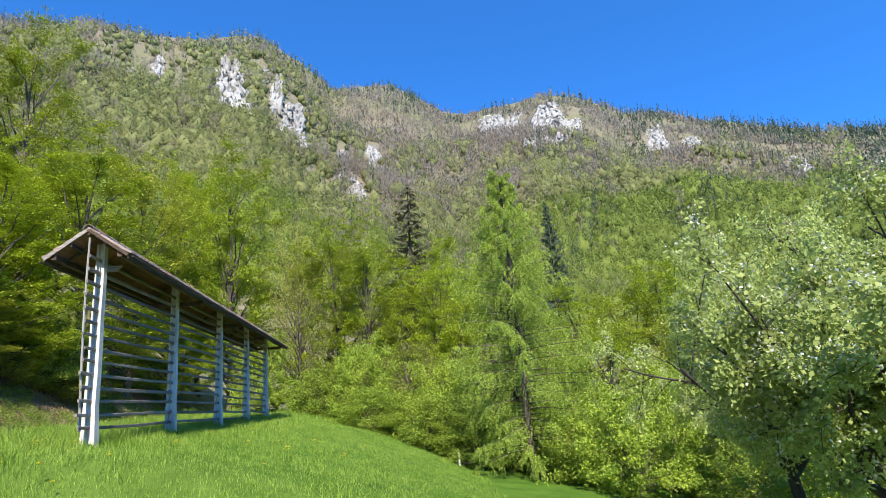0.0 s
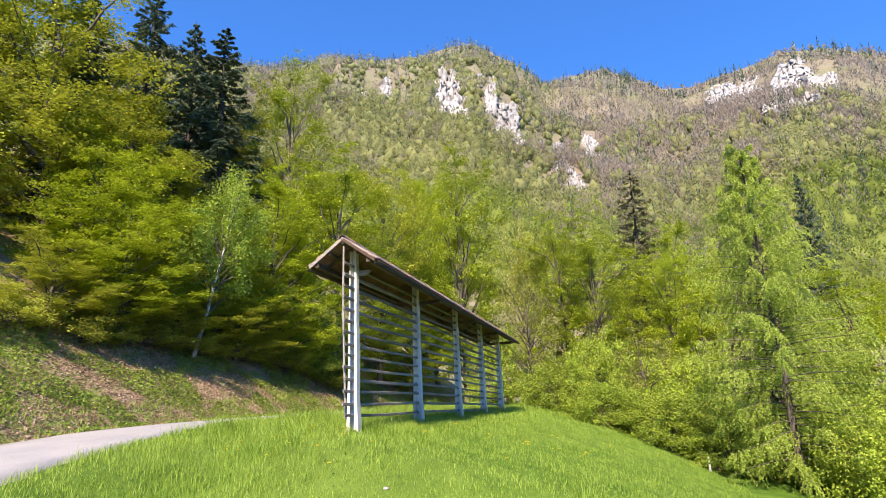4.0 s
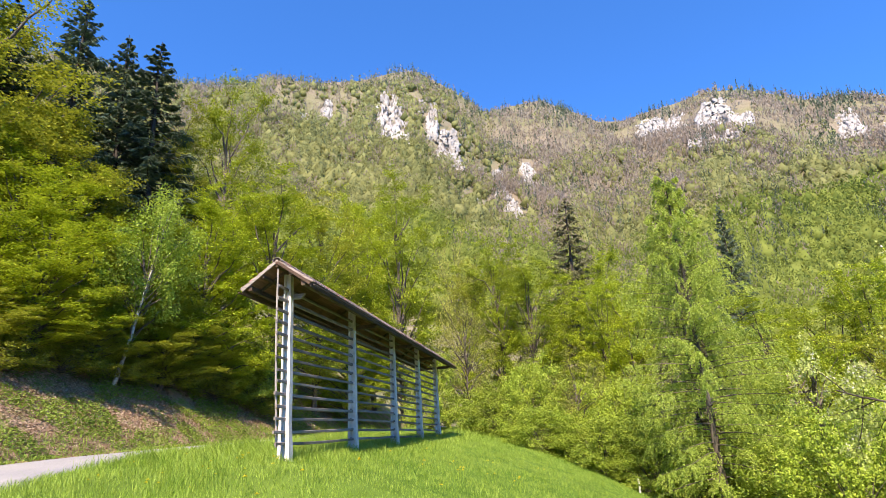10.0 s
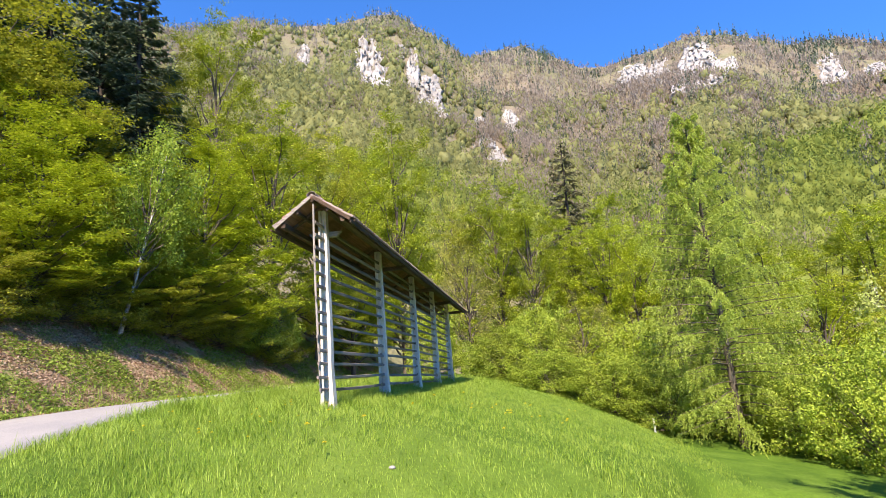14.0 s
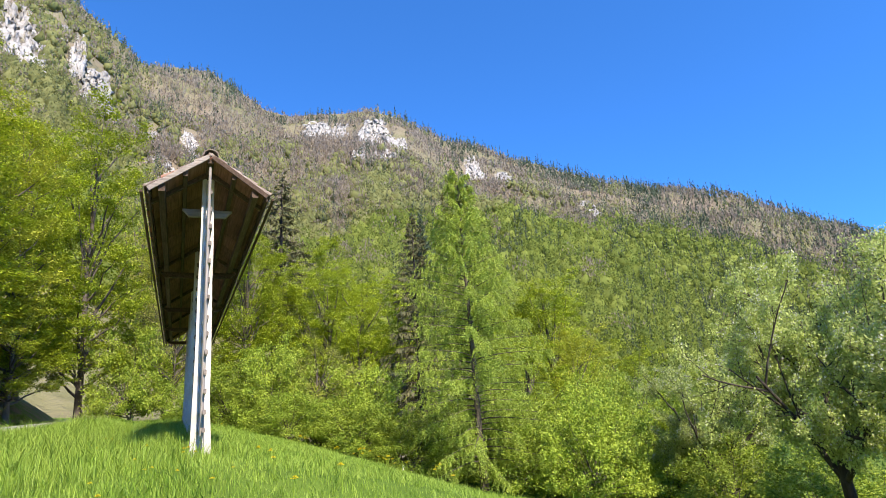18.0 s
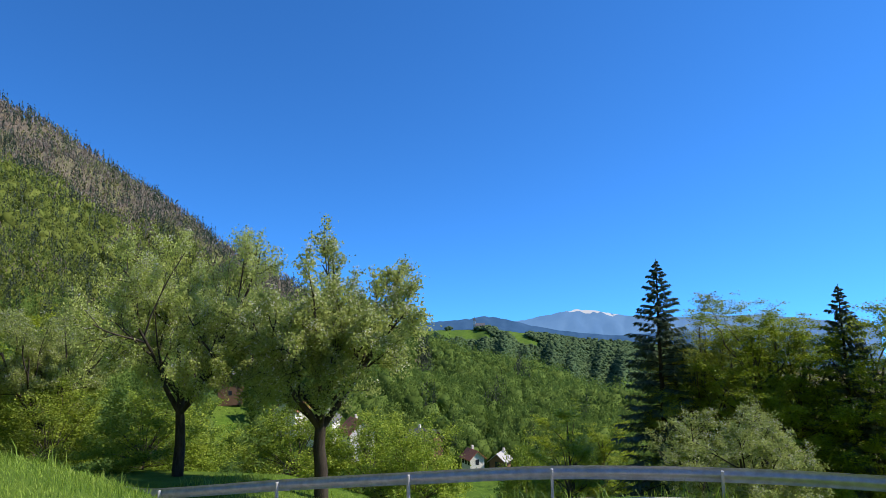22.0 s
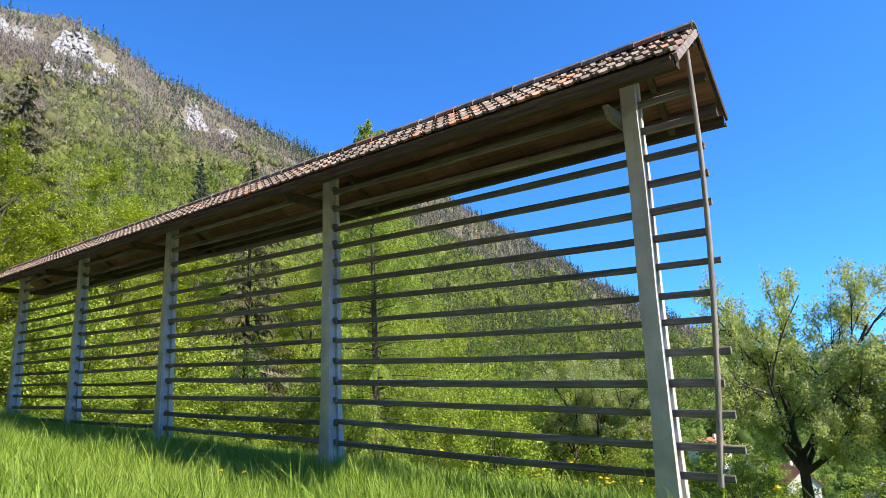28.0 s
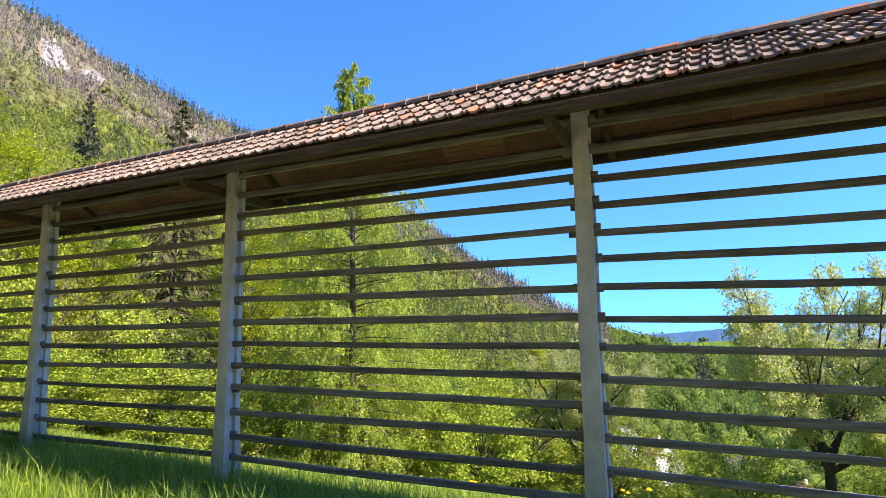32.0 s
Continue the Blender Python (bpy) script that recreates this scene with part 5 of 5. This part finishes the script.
def build_guard_rail():
    rail = empty("guard_rail")
    tagged(rail, "grey galvanised steel guard rail on the road bend", "guard rail")
    d = np.gradient(GUARD[:, :2], axis=0)
    d /= np.linalg.norm(d, axis=1)[:, None]
    sec = [(0.0, 0.0), (0.035, -0.02), (0.05, -0.06), (0.02, -0.10), (-0.03, -0.135), (-0.03, -0.175), (0.02, -0.21), (0.05, -0.25), (0.035, -0.29), (0.0, -0.31)]
    v, f = [], []
    for p, t in zip(GUARD, d):
        for o, z in sec:
            v.append((p[0] - t[1] * o, p[1] + t[0] * o, p[2] + z))
        for o, z in reversed(sec):
            v.append((p[0] - t[1] * (o - 0.006), p[1] + t[0] * (o - 0.006), p[2] + z))
    k = 20
    for n in range(len(GUARD) - 1):
        f += [(n * k + i, n * k + (i + 1) % k, n * k + k + (i + 1) % k, n * k + k + i) for i in range(k)]
    part_me("beam", mesh_of("beam", v, f, M_STEEL, True), rail)
    for i in range(5, len(GUARD), 5):
        p, t = GUARD[i], d[i]
        g = land_point(p[0], p[1])
        bm = bmesh.new()
        box(bm, -0.03, 0.03, -0.05, 0.05, min(g, p[2] - 0.8) - 0.3 - p[2], -0.05, 0.006)
        ob = part("post", bm, M_STEEL, rail)
        ob.matrix_basis = pose(p[0] + t[1] * 0.09, p[1] - t[0] * 0.09, p[2], 0, 0, math.degrees(math.atan2(t[1], t[0])))
        if i % 10 == 5:
            bm = bmesh.new()
            box(bm, -0.04, 0.04, -0.02, 0.02, -0.2, -0.11, 0.004)
            ob = part("reflector", bm, M_RED, rail, "small red reflector")
            ob.matrix_basis = pose(p[0] - t[1] * 0.02, p[1] + t[0] * 0.02, p[2], 0, 0, math.degrees(math.atan2(t[1], t[0])))


M_RED = plain("red_reflector", (0.6, 0.03, 0.02), 0.4)
build_guard_rail()

# ---- valley: woods, houses, church, far mountains ----
CLEARINGS = [(65.8, -6.3), (71.2, -9.2), (77.0, -11.6), (64.2, -0.3), (83.4, -12.0), (88.0, -13.4), (90.6, -13.6), (74.0, -10.2)]


def valley_woods():
    rng = np.random.default_rng(31)
    rows, spr = [], []
    for _ in range(34000):
        az = rng.uniform(38, 118)
        top = float(np.interp(az, SKY_AZ, SKY_EL)) if az > 60 else 1.0
        el = top - rng.uniform(0, 1) ** 1.1 * (top + 15.5)
        if az < 74 and el > 1.5:
            continue
        if any(abs(az - a) < 2.3 and -3.2 < el - e < 0.8 for a, e in CLEARINGS):
            continue
        if el > -14.5 and el < -9.0 and 62 < az < 93 and noise.noise(Vector((az / 3, el / 2, 5))) > 0.22:
            continue
        (spr if noise.noise(Vector((az / 2.5, el / 2.0, 1))) > 0.48 else rows).append((az, el, top))
    far_wood("valley_woods", rows, rng, "leafy", 0.0135, M_VALLEY, "bright green broadleaf woods in the valley", 62)
    far_wood("valley_spruces", spr, rng, "spire", 0.014, M_FAR_SPRUCE, "dark spruces among the valley woods", nearest=62)
    p = []
    while len(p) < 24000:
        az, r = rng.uniform(78, 112), rng.uniform(800, 1500)
        x, y = O_X + r * math.sin(radians(az)), O_Y + r * math.cos(radians(az))
        clear = 1.0 if r > 1360 and az < 95 else 0.0
        if clear and noise.noise(Vector((x / 90, y / 50, 3))) < 0.22:
            continue
        p.append((x, y))
    p = np.array(p)
    z = land_height(p[:, 0], p[:, 1])
    h = rng.uniform(7, 13, len(p))
    v, f = crowns(rng, np.stack([p[:, 0], p[:, 1], z], 1), h, h * 0.5)
    tagged(new("hill_woods", mesh_np("hill_woods", v, f, M_FAR_HILL, True)), "dense green woods on the far valley hill", "wood", kind="stuff")


M_FAR_HILL = canopy_material("hill_leaves", (0.07, 0.13, 0.06), (0.11, 0.18, 0.08), (0.16, 0.24, 0.10))
M_VALLEY = canopy_material("valley_leaves", (0.07, 0.125, 0.026), (0.125, 0.205, 0.04), (0.20, 0.29, 0.065))
valley_woods()


def haze_glow(nt, b, c, share=0.8):
    """Painted air haze: the backdrop gives off most of its own pale light."""
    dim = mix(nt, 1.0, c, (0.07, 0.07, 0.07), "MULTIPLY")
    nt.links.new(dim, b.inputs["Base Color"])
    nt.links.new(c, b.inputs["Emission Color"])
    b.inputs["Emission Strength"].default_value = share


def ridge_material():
    m, nt, b = shader("haze_blue_wooded_ridge", 0.95, 0.05)
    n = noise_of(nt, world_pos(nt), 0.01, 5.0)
    # the blue is distance haze put into the ridge's colour and glow
    haze_glow(nt, b, ramp(nt, n, [(0.35, (0.055, 0.15, 0.34)), (0.65, (0.075, 0.19, 0.40))]))
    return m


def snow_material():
    m, nt, b = shader("haze_blue_distant_rock", 0.95, 0.05)
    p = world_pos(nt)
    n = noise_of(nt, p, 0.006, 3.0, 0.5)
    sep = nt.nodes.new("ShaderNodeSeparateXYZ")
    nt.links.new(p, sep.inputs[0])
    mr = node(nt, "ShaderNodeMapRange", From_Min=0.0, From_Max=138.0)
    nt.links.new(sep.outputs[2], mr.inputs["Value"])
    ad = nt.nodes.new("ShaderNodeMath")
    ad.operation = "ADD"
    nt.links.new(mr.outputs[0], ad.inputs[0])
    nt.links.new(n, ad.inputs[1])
    # rock and snow tints already hold the blue air haze
    hazy_rock = ramp(nt, n, [(0.35, (0.15, 0.33, 0.66)), (0.65, (0.18, 0.37, 0.70))])
    c = mix(nt, ramp(nt, ad.outputs[0], [(0.98, (0, 0, 0)), (1.0, (1, 1, 1))]), hazy_rock, (0.75, 0.82, 0.95))
    haze_glow(nt, b, c)
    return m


def far_mountains(name, r, rows, mat, label, seed, depth=500):
    az = np.linspace(rows[0][0], rows[-1][0], 150)
    el = np.interp(az, [a for a, _ in rows], [e for _, e in rows])
    v, n, m = [], len(az), 14
    for j in range(m):
        t = j / (m - 1)
        for a, e in zip(az, el):
            p = Vector((a * 0.9, t * 4, seed))
            rr = r - depth * (1 - t) + 120 * noise.noise(p)
            top = math.tan(radians(e + 0.10 * noise.noise(Vector((a * 1.7, 0, seed))) + 0.05 * noise.noise(Vector((a * 5, 1, seed))))) * r
            z = -330 + (top + 330) * t ** 0.8 + (1 - t) * t * 160 * noise.noise(p * 1.5)
            v.append((O_X + rr * math.sin(radians(a)), O_Y + rr * math.cos(radians(a)), z))
    idx = np.arange(m * n).reshape(m, n)
    q = np.stack([idx[:-1, :-1], idx[1:, :-1], idx[1:, 1:], idx[:-1, 1:]], -1).reshape(-1, 4)
    tagged(new(name, mesh_np(name, np.array(v), q, mat, True)), label, "mountains", kind="structure")


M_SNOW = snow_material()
M_HAZE_BLUE = ridge_material()
far_mountains("backdrop_snow_range", 4300, [(70, 0), (80, 0.3), (86, 0.2), (93, 0.25), (95.3, 0.7), (97, 1.0), (98.4, 1.25), (100, 1.15), (103, 0.6), (108, 0.4), (114, 0.5), (122, -0.5)], M_SNOW, "distant mountains in painted blue haze with snow on their tops", 2)
far_mountains("backdrop_hazy_ridge", 3400, [(66, -1), (76, -0.3), (84, 0.2), (88, 0.5), (90, 0.78), (92, 0.45), (94, -0.1), (97, -0.7), (102, -1.2), (106, -0.9), (112, -1.2), (120, -2)], M_HAZE_BLUE, "distant wooded mountain ridge in painted blue haze", 6)


def valley_point(az, el, near=125):
    rs = np.linspace(near, 420, 360)
    x, y = O_X + rs * math.sin(radians(az)), O_Y + rs * math.cos(radians(az))
    z = land_height(x, y)
    e = np.degrees(np.arctan2(z - 1.2, rs))
    k = int(np.argmax(e >= el)) if (e >= el).any() else int(np.argmax(e))
    return x[k], y[k], z[k]


M_WALL_WHITE = plain("white_render", (0.78, 0.76, 0.72), 0.85)
M_WALL_WOOD = plain("brown_boards", (0.22, 0.12, 0.07), 0.8)
M_ROOF_RED = plain("orange_roof_tiles", (0.42, 0.16, 0.09), 0.8, 0, 0.25)
M_ROOF_GREY = plain("grey_roof_sheets", (0.16, 0.155, 0.155), 0.7, 0, 0.2)
M_ROOF_PALE = plain("pale_roof_sheets", (0.5, 0.48, 0.46), 0.6, 0, 0.1)
M_GLASS = plain("dark_window_glass", (0.03, 0.035, 0.045), 0.1, 0, 0.1)


def build_house(x, y, z, turn, w, d, h, wall, roof, label):
    house = empty("house", (x, y, z))
    house.rotation_euler[2] = radians(turn)
    bm = bmesh.new()
    box(bm, -w / 2, w / 2, -d / 2, d / 2, -2.0, h)
    part("wall", bm, wall, house)
    rise, o = d * 0.42, 0.5
    for sx, nm in ((-1, "gable"), (1, "gable")):
        v = [(sx * w / 2, -d / 2, h), (sx * w / 2, d / 2, h), (sx * w / 2, 0, h + rise), (sx * (w / 2 - 0.25), -d / 2, h), (sx * (w / 2 - 0.25), d / 2, h), (sx * (w / 2 - 0.25), 0, h + rise)]
        part_me(nm, mesh_of(nm, v, [(0, 1, 2), (5, 4, 3), (0, 3, 4, 1), (1, 4, 5, 2), (2, 5, 3, 0)], wall), house)
    for sy in (-1, 1):
        a, b = (d / 2 + o), h - o * rise / (d / 2)
        v = [(-w / 2 - o, 0, h + rise), (w / 2 + o, 0, h + rise), (w / 2 + o, sy * a, b), (-w / 2 - o, sy * a, b)]
        v += [(p, q, r + 0.18) for p, q, r in v]
        part_me("roof", mesh_of("roof", v, [(0, 1, 2, 3), (7, 6, 5, 4), (0, 4, 5, 1), (1, 5, 6, 2), (2, 6, 7, 3), (3, 7, 4, 0)], roof), house)
    bm = bmesh.new()
    box(bm, w * 0.2, w * 0.2 + 0.6, -0.9, -0.3, h + rise * 0.5, h + rise + 0.9, 0.03)
    part("chimney", bm, M_WALL_WHITE, house)
    for sy in (-1, 1):
        for i in range(3):
            for fl in range(2 if h > 4.5 else 1):
                bm = bmesh.new()
                cx = -w / 2 + w * (i + 0.5) / 3
                box(bm, cx - 0.5, cx + 0.5, sy * d / 2 - 0.04, sy * d / 2 + 0.04, 1.0 + 2.6 * fl, 2.3 + 2.6 * fl)
                part("window", bm, M_GLASS, house)
    for fl in range(2 if h > 4.5 else 1):
        for sx in (-1, 1):
            bm = bmesh.new()
            box(bm, sx * w / 2 - 0.04, sx * w / 2 + 0.04, -0.5, 0.5, 1.0 + 2.6 * fl, 2.3 + 2.6 * fl)
            part("window", bm, M_GLASS, house)
    return tagged(house, label, "house")


for _az, _el, _turn, _w, _d, _h, _wall, _roof, _lab in (
        (65.8, -6.3, 20, 9, 7, 4.8, M_WALL_WOOD, M_ROOF_GREY, "brown house with a dark grey roof in the valley"),
        (71.2, -9.2, -15, 9, 7, 5.0, M_WALL_WHITE, M_ROOF_RED, "white house with a red roof in the valley"),
        (77.0, -11.6, 35, 8, 7, 5.0, M_WALL_WHITE, M_ROOF_RED, "white two-storey house among the valley trees"),
        (64.2, -0.3, 10, 11, 8, 4.8, M_WALL_WHITE, M_ROOF_RED, "large house with an orange roof on the slope"),
        (83.4, -12.0, 60, 8, 6, 3.5, M_WALL_WOOD, M_ROOF_GREY, "grey shed with a steep roof in the valley"),
        (88.0, -13.4, 30, 4.6, 4.0, 2.6, M_WALL_WHITE, M_ROOF_RED, "small house with a reddish roof in the valley"),
        (90.6, -13.6, -20, 5, 4, 2.4, M_WALL_WOOD, M_ROOF_PALE, "low barn with a pale sheet roof"),
        (74.0, -10.2, 0, 9, 7, 4.8, M_WALL_WHITE, M_ROOF_GREY, "white house with a grey roof in the valley")):
    _x, _y, _z = valley_point(_az, _el)
    build_house(_x, _y, _z, _turn, _w, _d, _h, _wall, _roof, _lab)


def build_church():
    az, r = 89.3, 1490
    x, y = O_X + r * math.sin(radians(az)), O_Y + r * math.cos(radians(az))
    z = land_point(x, y)
    ch = empty("church", (x, y, z))
    bm = bmesh.new()
    box(bm, -6, 6, -14, 8, -3, 9)
    part("nave", bm, M_WALL_WHITE, ch)
    v = [(-7, -15, 8.5), (7, -15, 8.5), (0, -15, 15), (-7, 9, 8.5), (7, 9, 8.5), (0, 9, 15)]
    part_me("roof", mesh_of("roof", v, [(0, 1, 2), (5, 4, 3), (0, 2, 5, 3), (1, 4, 5, 2), (0, 3, 4, 1)], M_ROOF_GREY), ch)
    bm = bmesh.new()
    box(bm, -3, 3, 8, 14, -3, 21)
    part("tower", bm, M_WALL_WHITE, ch)
    v = [(-3.4, 7.6, 21), (3.4, 7.6, 21), (3.4, 14.4, 21), (-3.4, 14.4, 21), (0, 11, 31)]
    part_me("spire", mesh_of("spire", v, [(3, 2, 1, 0), (0, 1, 4), (1, 2, 4), (2, 3, 4), (3, 0, 4)], M_ROOF_GREY), ch)
    tagged(ch, "small white church with a spire on a far hilltop", "church")


build_church()


# ---- meadow: grass, flowers, stones, stake ----
M_GRASS = leaf_material("grass_blades", (0.08, 0.17, 0.018), (0.22, 0.36, 0.035), (0.38, 0.49, 0.09), 0.4, 0.5)
M_DRY = leaf_material("dry_leaves", (0.16, 0.085, 0.045), (0.36, 0.22, 0.135), (0.55, 0.41, 0.28), 0.2, 0.8)
M_HERB = leaf_material("low_herbs", (0.08, 0.14, 0.02), (0.17, 0.26, 0.035), (0.30, 0.37, 0.07), 0.4)
M_YELLOW = plain("yellow_petals", (0.9, 0.68, 0.02), 0.6)
M_STONE = plain("pale_stone", (0.29, 0.275, 0.25), 0.9)


def blades(rng, n, x0, x1, y0, y1, low, high, width, keep=None):
    x, y = rng.uniform(x0, x1, n), rng.uniform(y0, y1, n)
    q, s, _ = near_road(x, y)
    ok = q > ROAD_HALF - 0.03
    if keep is not None:
        ok &= keep(x, y)
    x, y = x[ok], y[ok]
    patch = np.array([noise.noise(Vector((a * 0.8, b * 0.8, 4))) for a, b in zip(x, y)])
    h = rng.uniform(low, high, len(x)) * (1 + 0.8 * patch) * np.where(rng.uniform(0, 1, len(x)) < 0.03, 1.7, 1)
    z = land_height(x, y) - 0.01
    a = rng.uniform(0, 2 * np.pi, len(x))
    lean = rng.uniform(0.1, 1.3, len(x)) * h
    w = width * rng.uniform(0.6, 1.3, len(x))
    dx, dy = np.cos(a), np.sin(a)
    sx, sy = -dy, dx
    pts = []
    for t, k, wk in ((0, 0, 1.0), (0.55, 0.3, 0.8), (1.0, 1.0, 0.12)):
        for sgn in (-1, 1):
            pts.append(np.stack([x + dx * lean * k + sx * w * wk * sgn, y + dy * lean * k + sy * w * wk * sgn, z + h * t], 1))
    v = np.stack(pts, 1).reshape(-1, 3)
    b = np.arange(len(x))[:, None] * 6
    f = np.stack([b + np.array([0, 1, 3, 2]), b + np.array([2, 3, 5, 4])], 1).reshape(-1, 4)
    return v, f


def build_grass():
    rng = np.random.default_rng(77)

    def west(x, y):
        return rng.uniform(0, 1, len(x)) > step(x, -1.0, 3.0)

    def east(x, y):
        return rng.uniform(0, 1, len(x)) < step(x, -1.5, 2.5) * (1 - 0.5 * step(x, 7, 12))

    def tall(x, y):
        return rng.uniform(0, 1, len(x)) < step(y, -3.5, 0.5) * step(x, -4.9, -3.8)

    sets = [blades(rng, 80000, -4.9, 3.0, -8.5, 9, 0.06, 0.20, 0.0045, west), blades(rng, 34000, -5, 3.0, 9, 28, 0.08, 0.24, 0.006, west), blades(rng, 30000, -4.6, 0.1, -3.5, 21, 0.16, 0.40, 0.005, tall),
            blades(rng, 130000, -1.5, 12, -9, 26, 0.04, 0.13, 0.0048, east), blades(rng, 5000, -0.4, 0.4, -0.6, 22, 0.1, 0.26, 0.005),
            blades(rng, 9000, -6, 16, 26, 34, 0.15, 0.35, 0.010), blades(rng, 9000, -10.2, -8.4, -6, 40, 0.08, 0.22, 0.009),
            blades(rng, 16000, 6, 19, -20, 0, 0.1, 0.3, 0.009), blades(rng, 12000, -3, 6, -16, -8.5, 0.06, 0.16, 0.006)]
    vs, fs, base = [], [], 0
    for v, f in sets:
        vs.append(v)
        fs.append(f + base)
        base += len(v)
    tagged(new("grass", mesh_np("grass", np.concatenate(vs), np.concatenate(fs), M_GRASS)), "fresh green meadow grass of uneven height", "grass", kind="stuff")


build_grass()


def bank_cover(name, n, size, material, label, seed, lift, lo, hi):
    rng = np.random.default_rng(seed)
    x, y = rng.uniform(-15, -8.4, n), rng.uniform(-9, 34, n)
    q, s, _ = near_road(x, y)
    val = np.array([noise.noise(Vector((a * 0.5, b * 0.5, seed))) for a, b in zip(x, y)])
    ok = (s > 0) & (q > 2.1) & (val > lo) & (val < hi)
    x, y = x[ok], y[ok]
    c = np.stack([x, y, land_height(x, y) + lift + rng.uniform(0, 0.1, len(x)) * (lift > 0.02)], 1)
    v, f = leaves(rng, c, size, 0.55)
    tagged(new(name, mesh_np(name, v, f, material)), label, "plants", kind="stuff")


bank_cover("dry_leaf_litter", 70000, 0.11, M_DRY, "dry brown leaves lying on the roadside bank", 41, 0.02, -0.5, 1)
bank_cover("bank_herbs", 80000, 0.11, M_HERB, "low green herbs on the roadside bank", 42, 0.05, 0.0, 1)


def build_dandelions():
    rng = np.random.default_rng(9)
    stem_v, stem_f = tubes([[(0, 0, -0.02, 0.004), (0.01, 0, 0.1, 0.0035), (0.015, 0.005, 0.19, 0.003)]], 5)
    stem = mesh_np("stem", stem_v, stem_f, M_GRASS, True)
    v, f = [], []
    for ring, (r, z, n) in enumerate(((0.024, 0.0, 14), (0.017, 0.008, 10), (0.009, 0.012, 6))):
        for i in range(n):
            a = 2 * math.pi * (i + 0.3 * ring) / n
            b = len(v)
            c, s = math.cos(a), math.sin(a)
            v += [(0, 0, z), (r * c - 0.005 * s, r * s + 0.005 * c, z + 0.006), (r * 1.1 * c, r * 1.1 * s, z + 0.004), (r * c + 0.005 * s, r * s - 0.005 * c, z + 0.006)]
            f.append((b, b + 1, b + 2, b + 3))
    head = mesh_of("flower_head", v, f, M_YELLOW)
    first = None
    clumps = [(-2.6, -2.4, 2), (-1.3, -3.3, 1), (-0.8, -4.2, 3), (0.0, -4.2, 1), (0.06, -3.4, 1), (0.34, -2.7, 1), (1.0, -2.5, 2), (0.96, -3.8, 1), (1.8, -2.9, 1), (2.15, -0.4, 2),
              (2.3, 2.3, 1), (-1.9, -4.3, 2), (3.4, 1.7, 2), (2.7, 5.3, 1), (3.9, 3.8, 2), (4.4, 2.7, 5), (4.7, 6.1, 2), (5.1, 3.6, 2), (5.9, 3.4, 3), (6.4, 9.6, 2), (4.4, -0.9, 1),
              (-3.5, 6.1, 1), (-1.95, 5.3, 2), (-4.35, 1.4, 6), (-4.6, 0.7, 1), (-2.95, 0.0, 1), (-1.7, 1.1, 1), (-0.8, -0.4, 1), (-0.2, -2.0, 4), (-0.9, -2.35, 3), (-0.34, -3.0, 1),
              (-0.5, 13.6, 1), (-0.7, 12.5, 2), (-1.2, 12.7, 2), (-2.0, 12.1, 1), (-1.0, 10.1, 1)]
    spots = [(cx + float(rng.normal(0, 0.16)) * (n > 1), cy + float(rng.normal(0, 0.16)) * (n > 1)) for cx, cy, n in clumps for _ in range(n)]
    spots += [(float(rng.uniform(-3.5, 7)), float(rng.uniform(-5, 16))) for _ in range(8)]
    for x, y in spots:
        k = float(rng.uniform(0.9, 1.35)) * (1.5 if x > 0.5 else 1.0)
        m = Matrix.Translation((x, y, land_point(x, y))) @ Matrix.Rotation(float(rng.uniform(0, 6)), 4, "Z") @ Matrix.Diagonal((k, k, k * float(rng.uniform(0.8, 1.3)), 1))
        if first is None:
            first = tagged(empty("dandelion"), "yellow dandelion in flower in the grass", "flower", "dandelions in the meadow")
            part_me("stem", stem, first)
            part_me("flower_head", head, first, "", pose(0.015, 0.005, 0.19))
            first.matrix_basis = m
        else:
            copy_thing(first, Matrix.Identity(4)).matrix_basis = m


build_dandelions()


def build_stake():
    x, y = 10.9, 20.5
    g = land_point(x, y)
    bm = bmesh.new()
    box(bm, -0.05, 0.05, -0.05, 0.05, -0.3, 0.75, 0.008)
    st = empty("marker_stake", (x, y, g))
    part("shaft", bm, M_WALL_WHITE, st)
    tagged(st, "short white marker stake at the meadow edge", "stake")


build_stake()
for _x, _y, _s in ((1.12, -6.51, 0.08), (0.68, -6.94, 0.09), (2.66, -4.14, 0.06)):
    bm = bmesh.new()
    bmesh.ops.create_icosphere(bm, subdivisions=2, radius=_s)
    for _v in bm.verts:
        _v.co *= 1 + 0.35 * noise.noise(_v.co * 5 + Vector((_x, _y, 0)))
        _v.co.z *= 0.55
    _me = bpy.data.meshes.new("stone")
    bm.to_mesh(_me)
    bm.free()
    _me.materials.append(M_STONE)
    _ob = new("stone", _me)
    _ob.location = (_x, _y, land_point(_x, _y) + _s * 0.25)
    tagged(_ob, "small pale stone lying in the grass", "stone", "stones in the meadow")
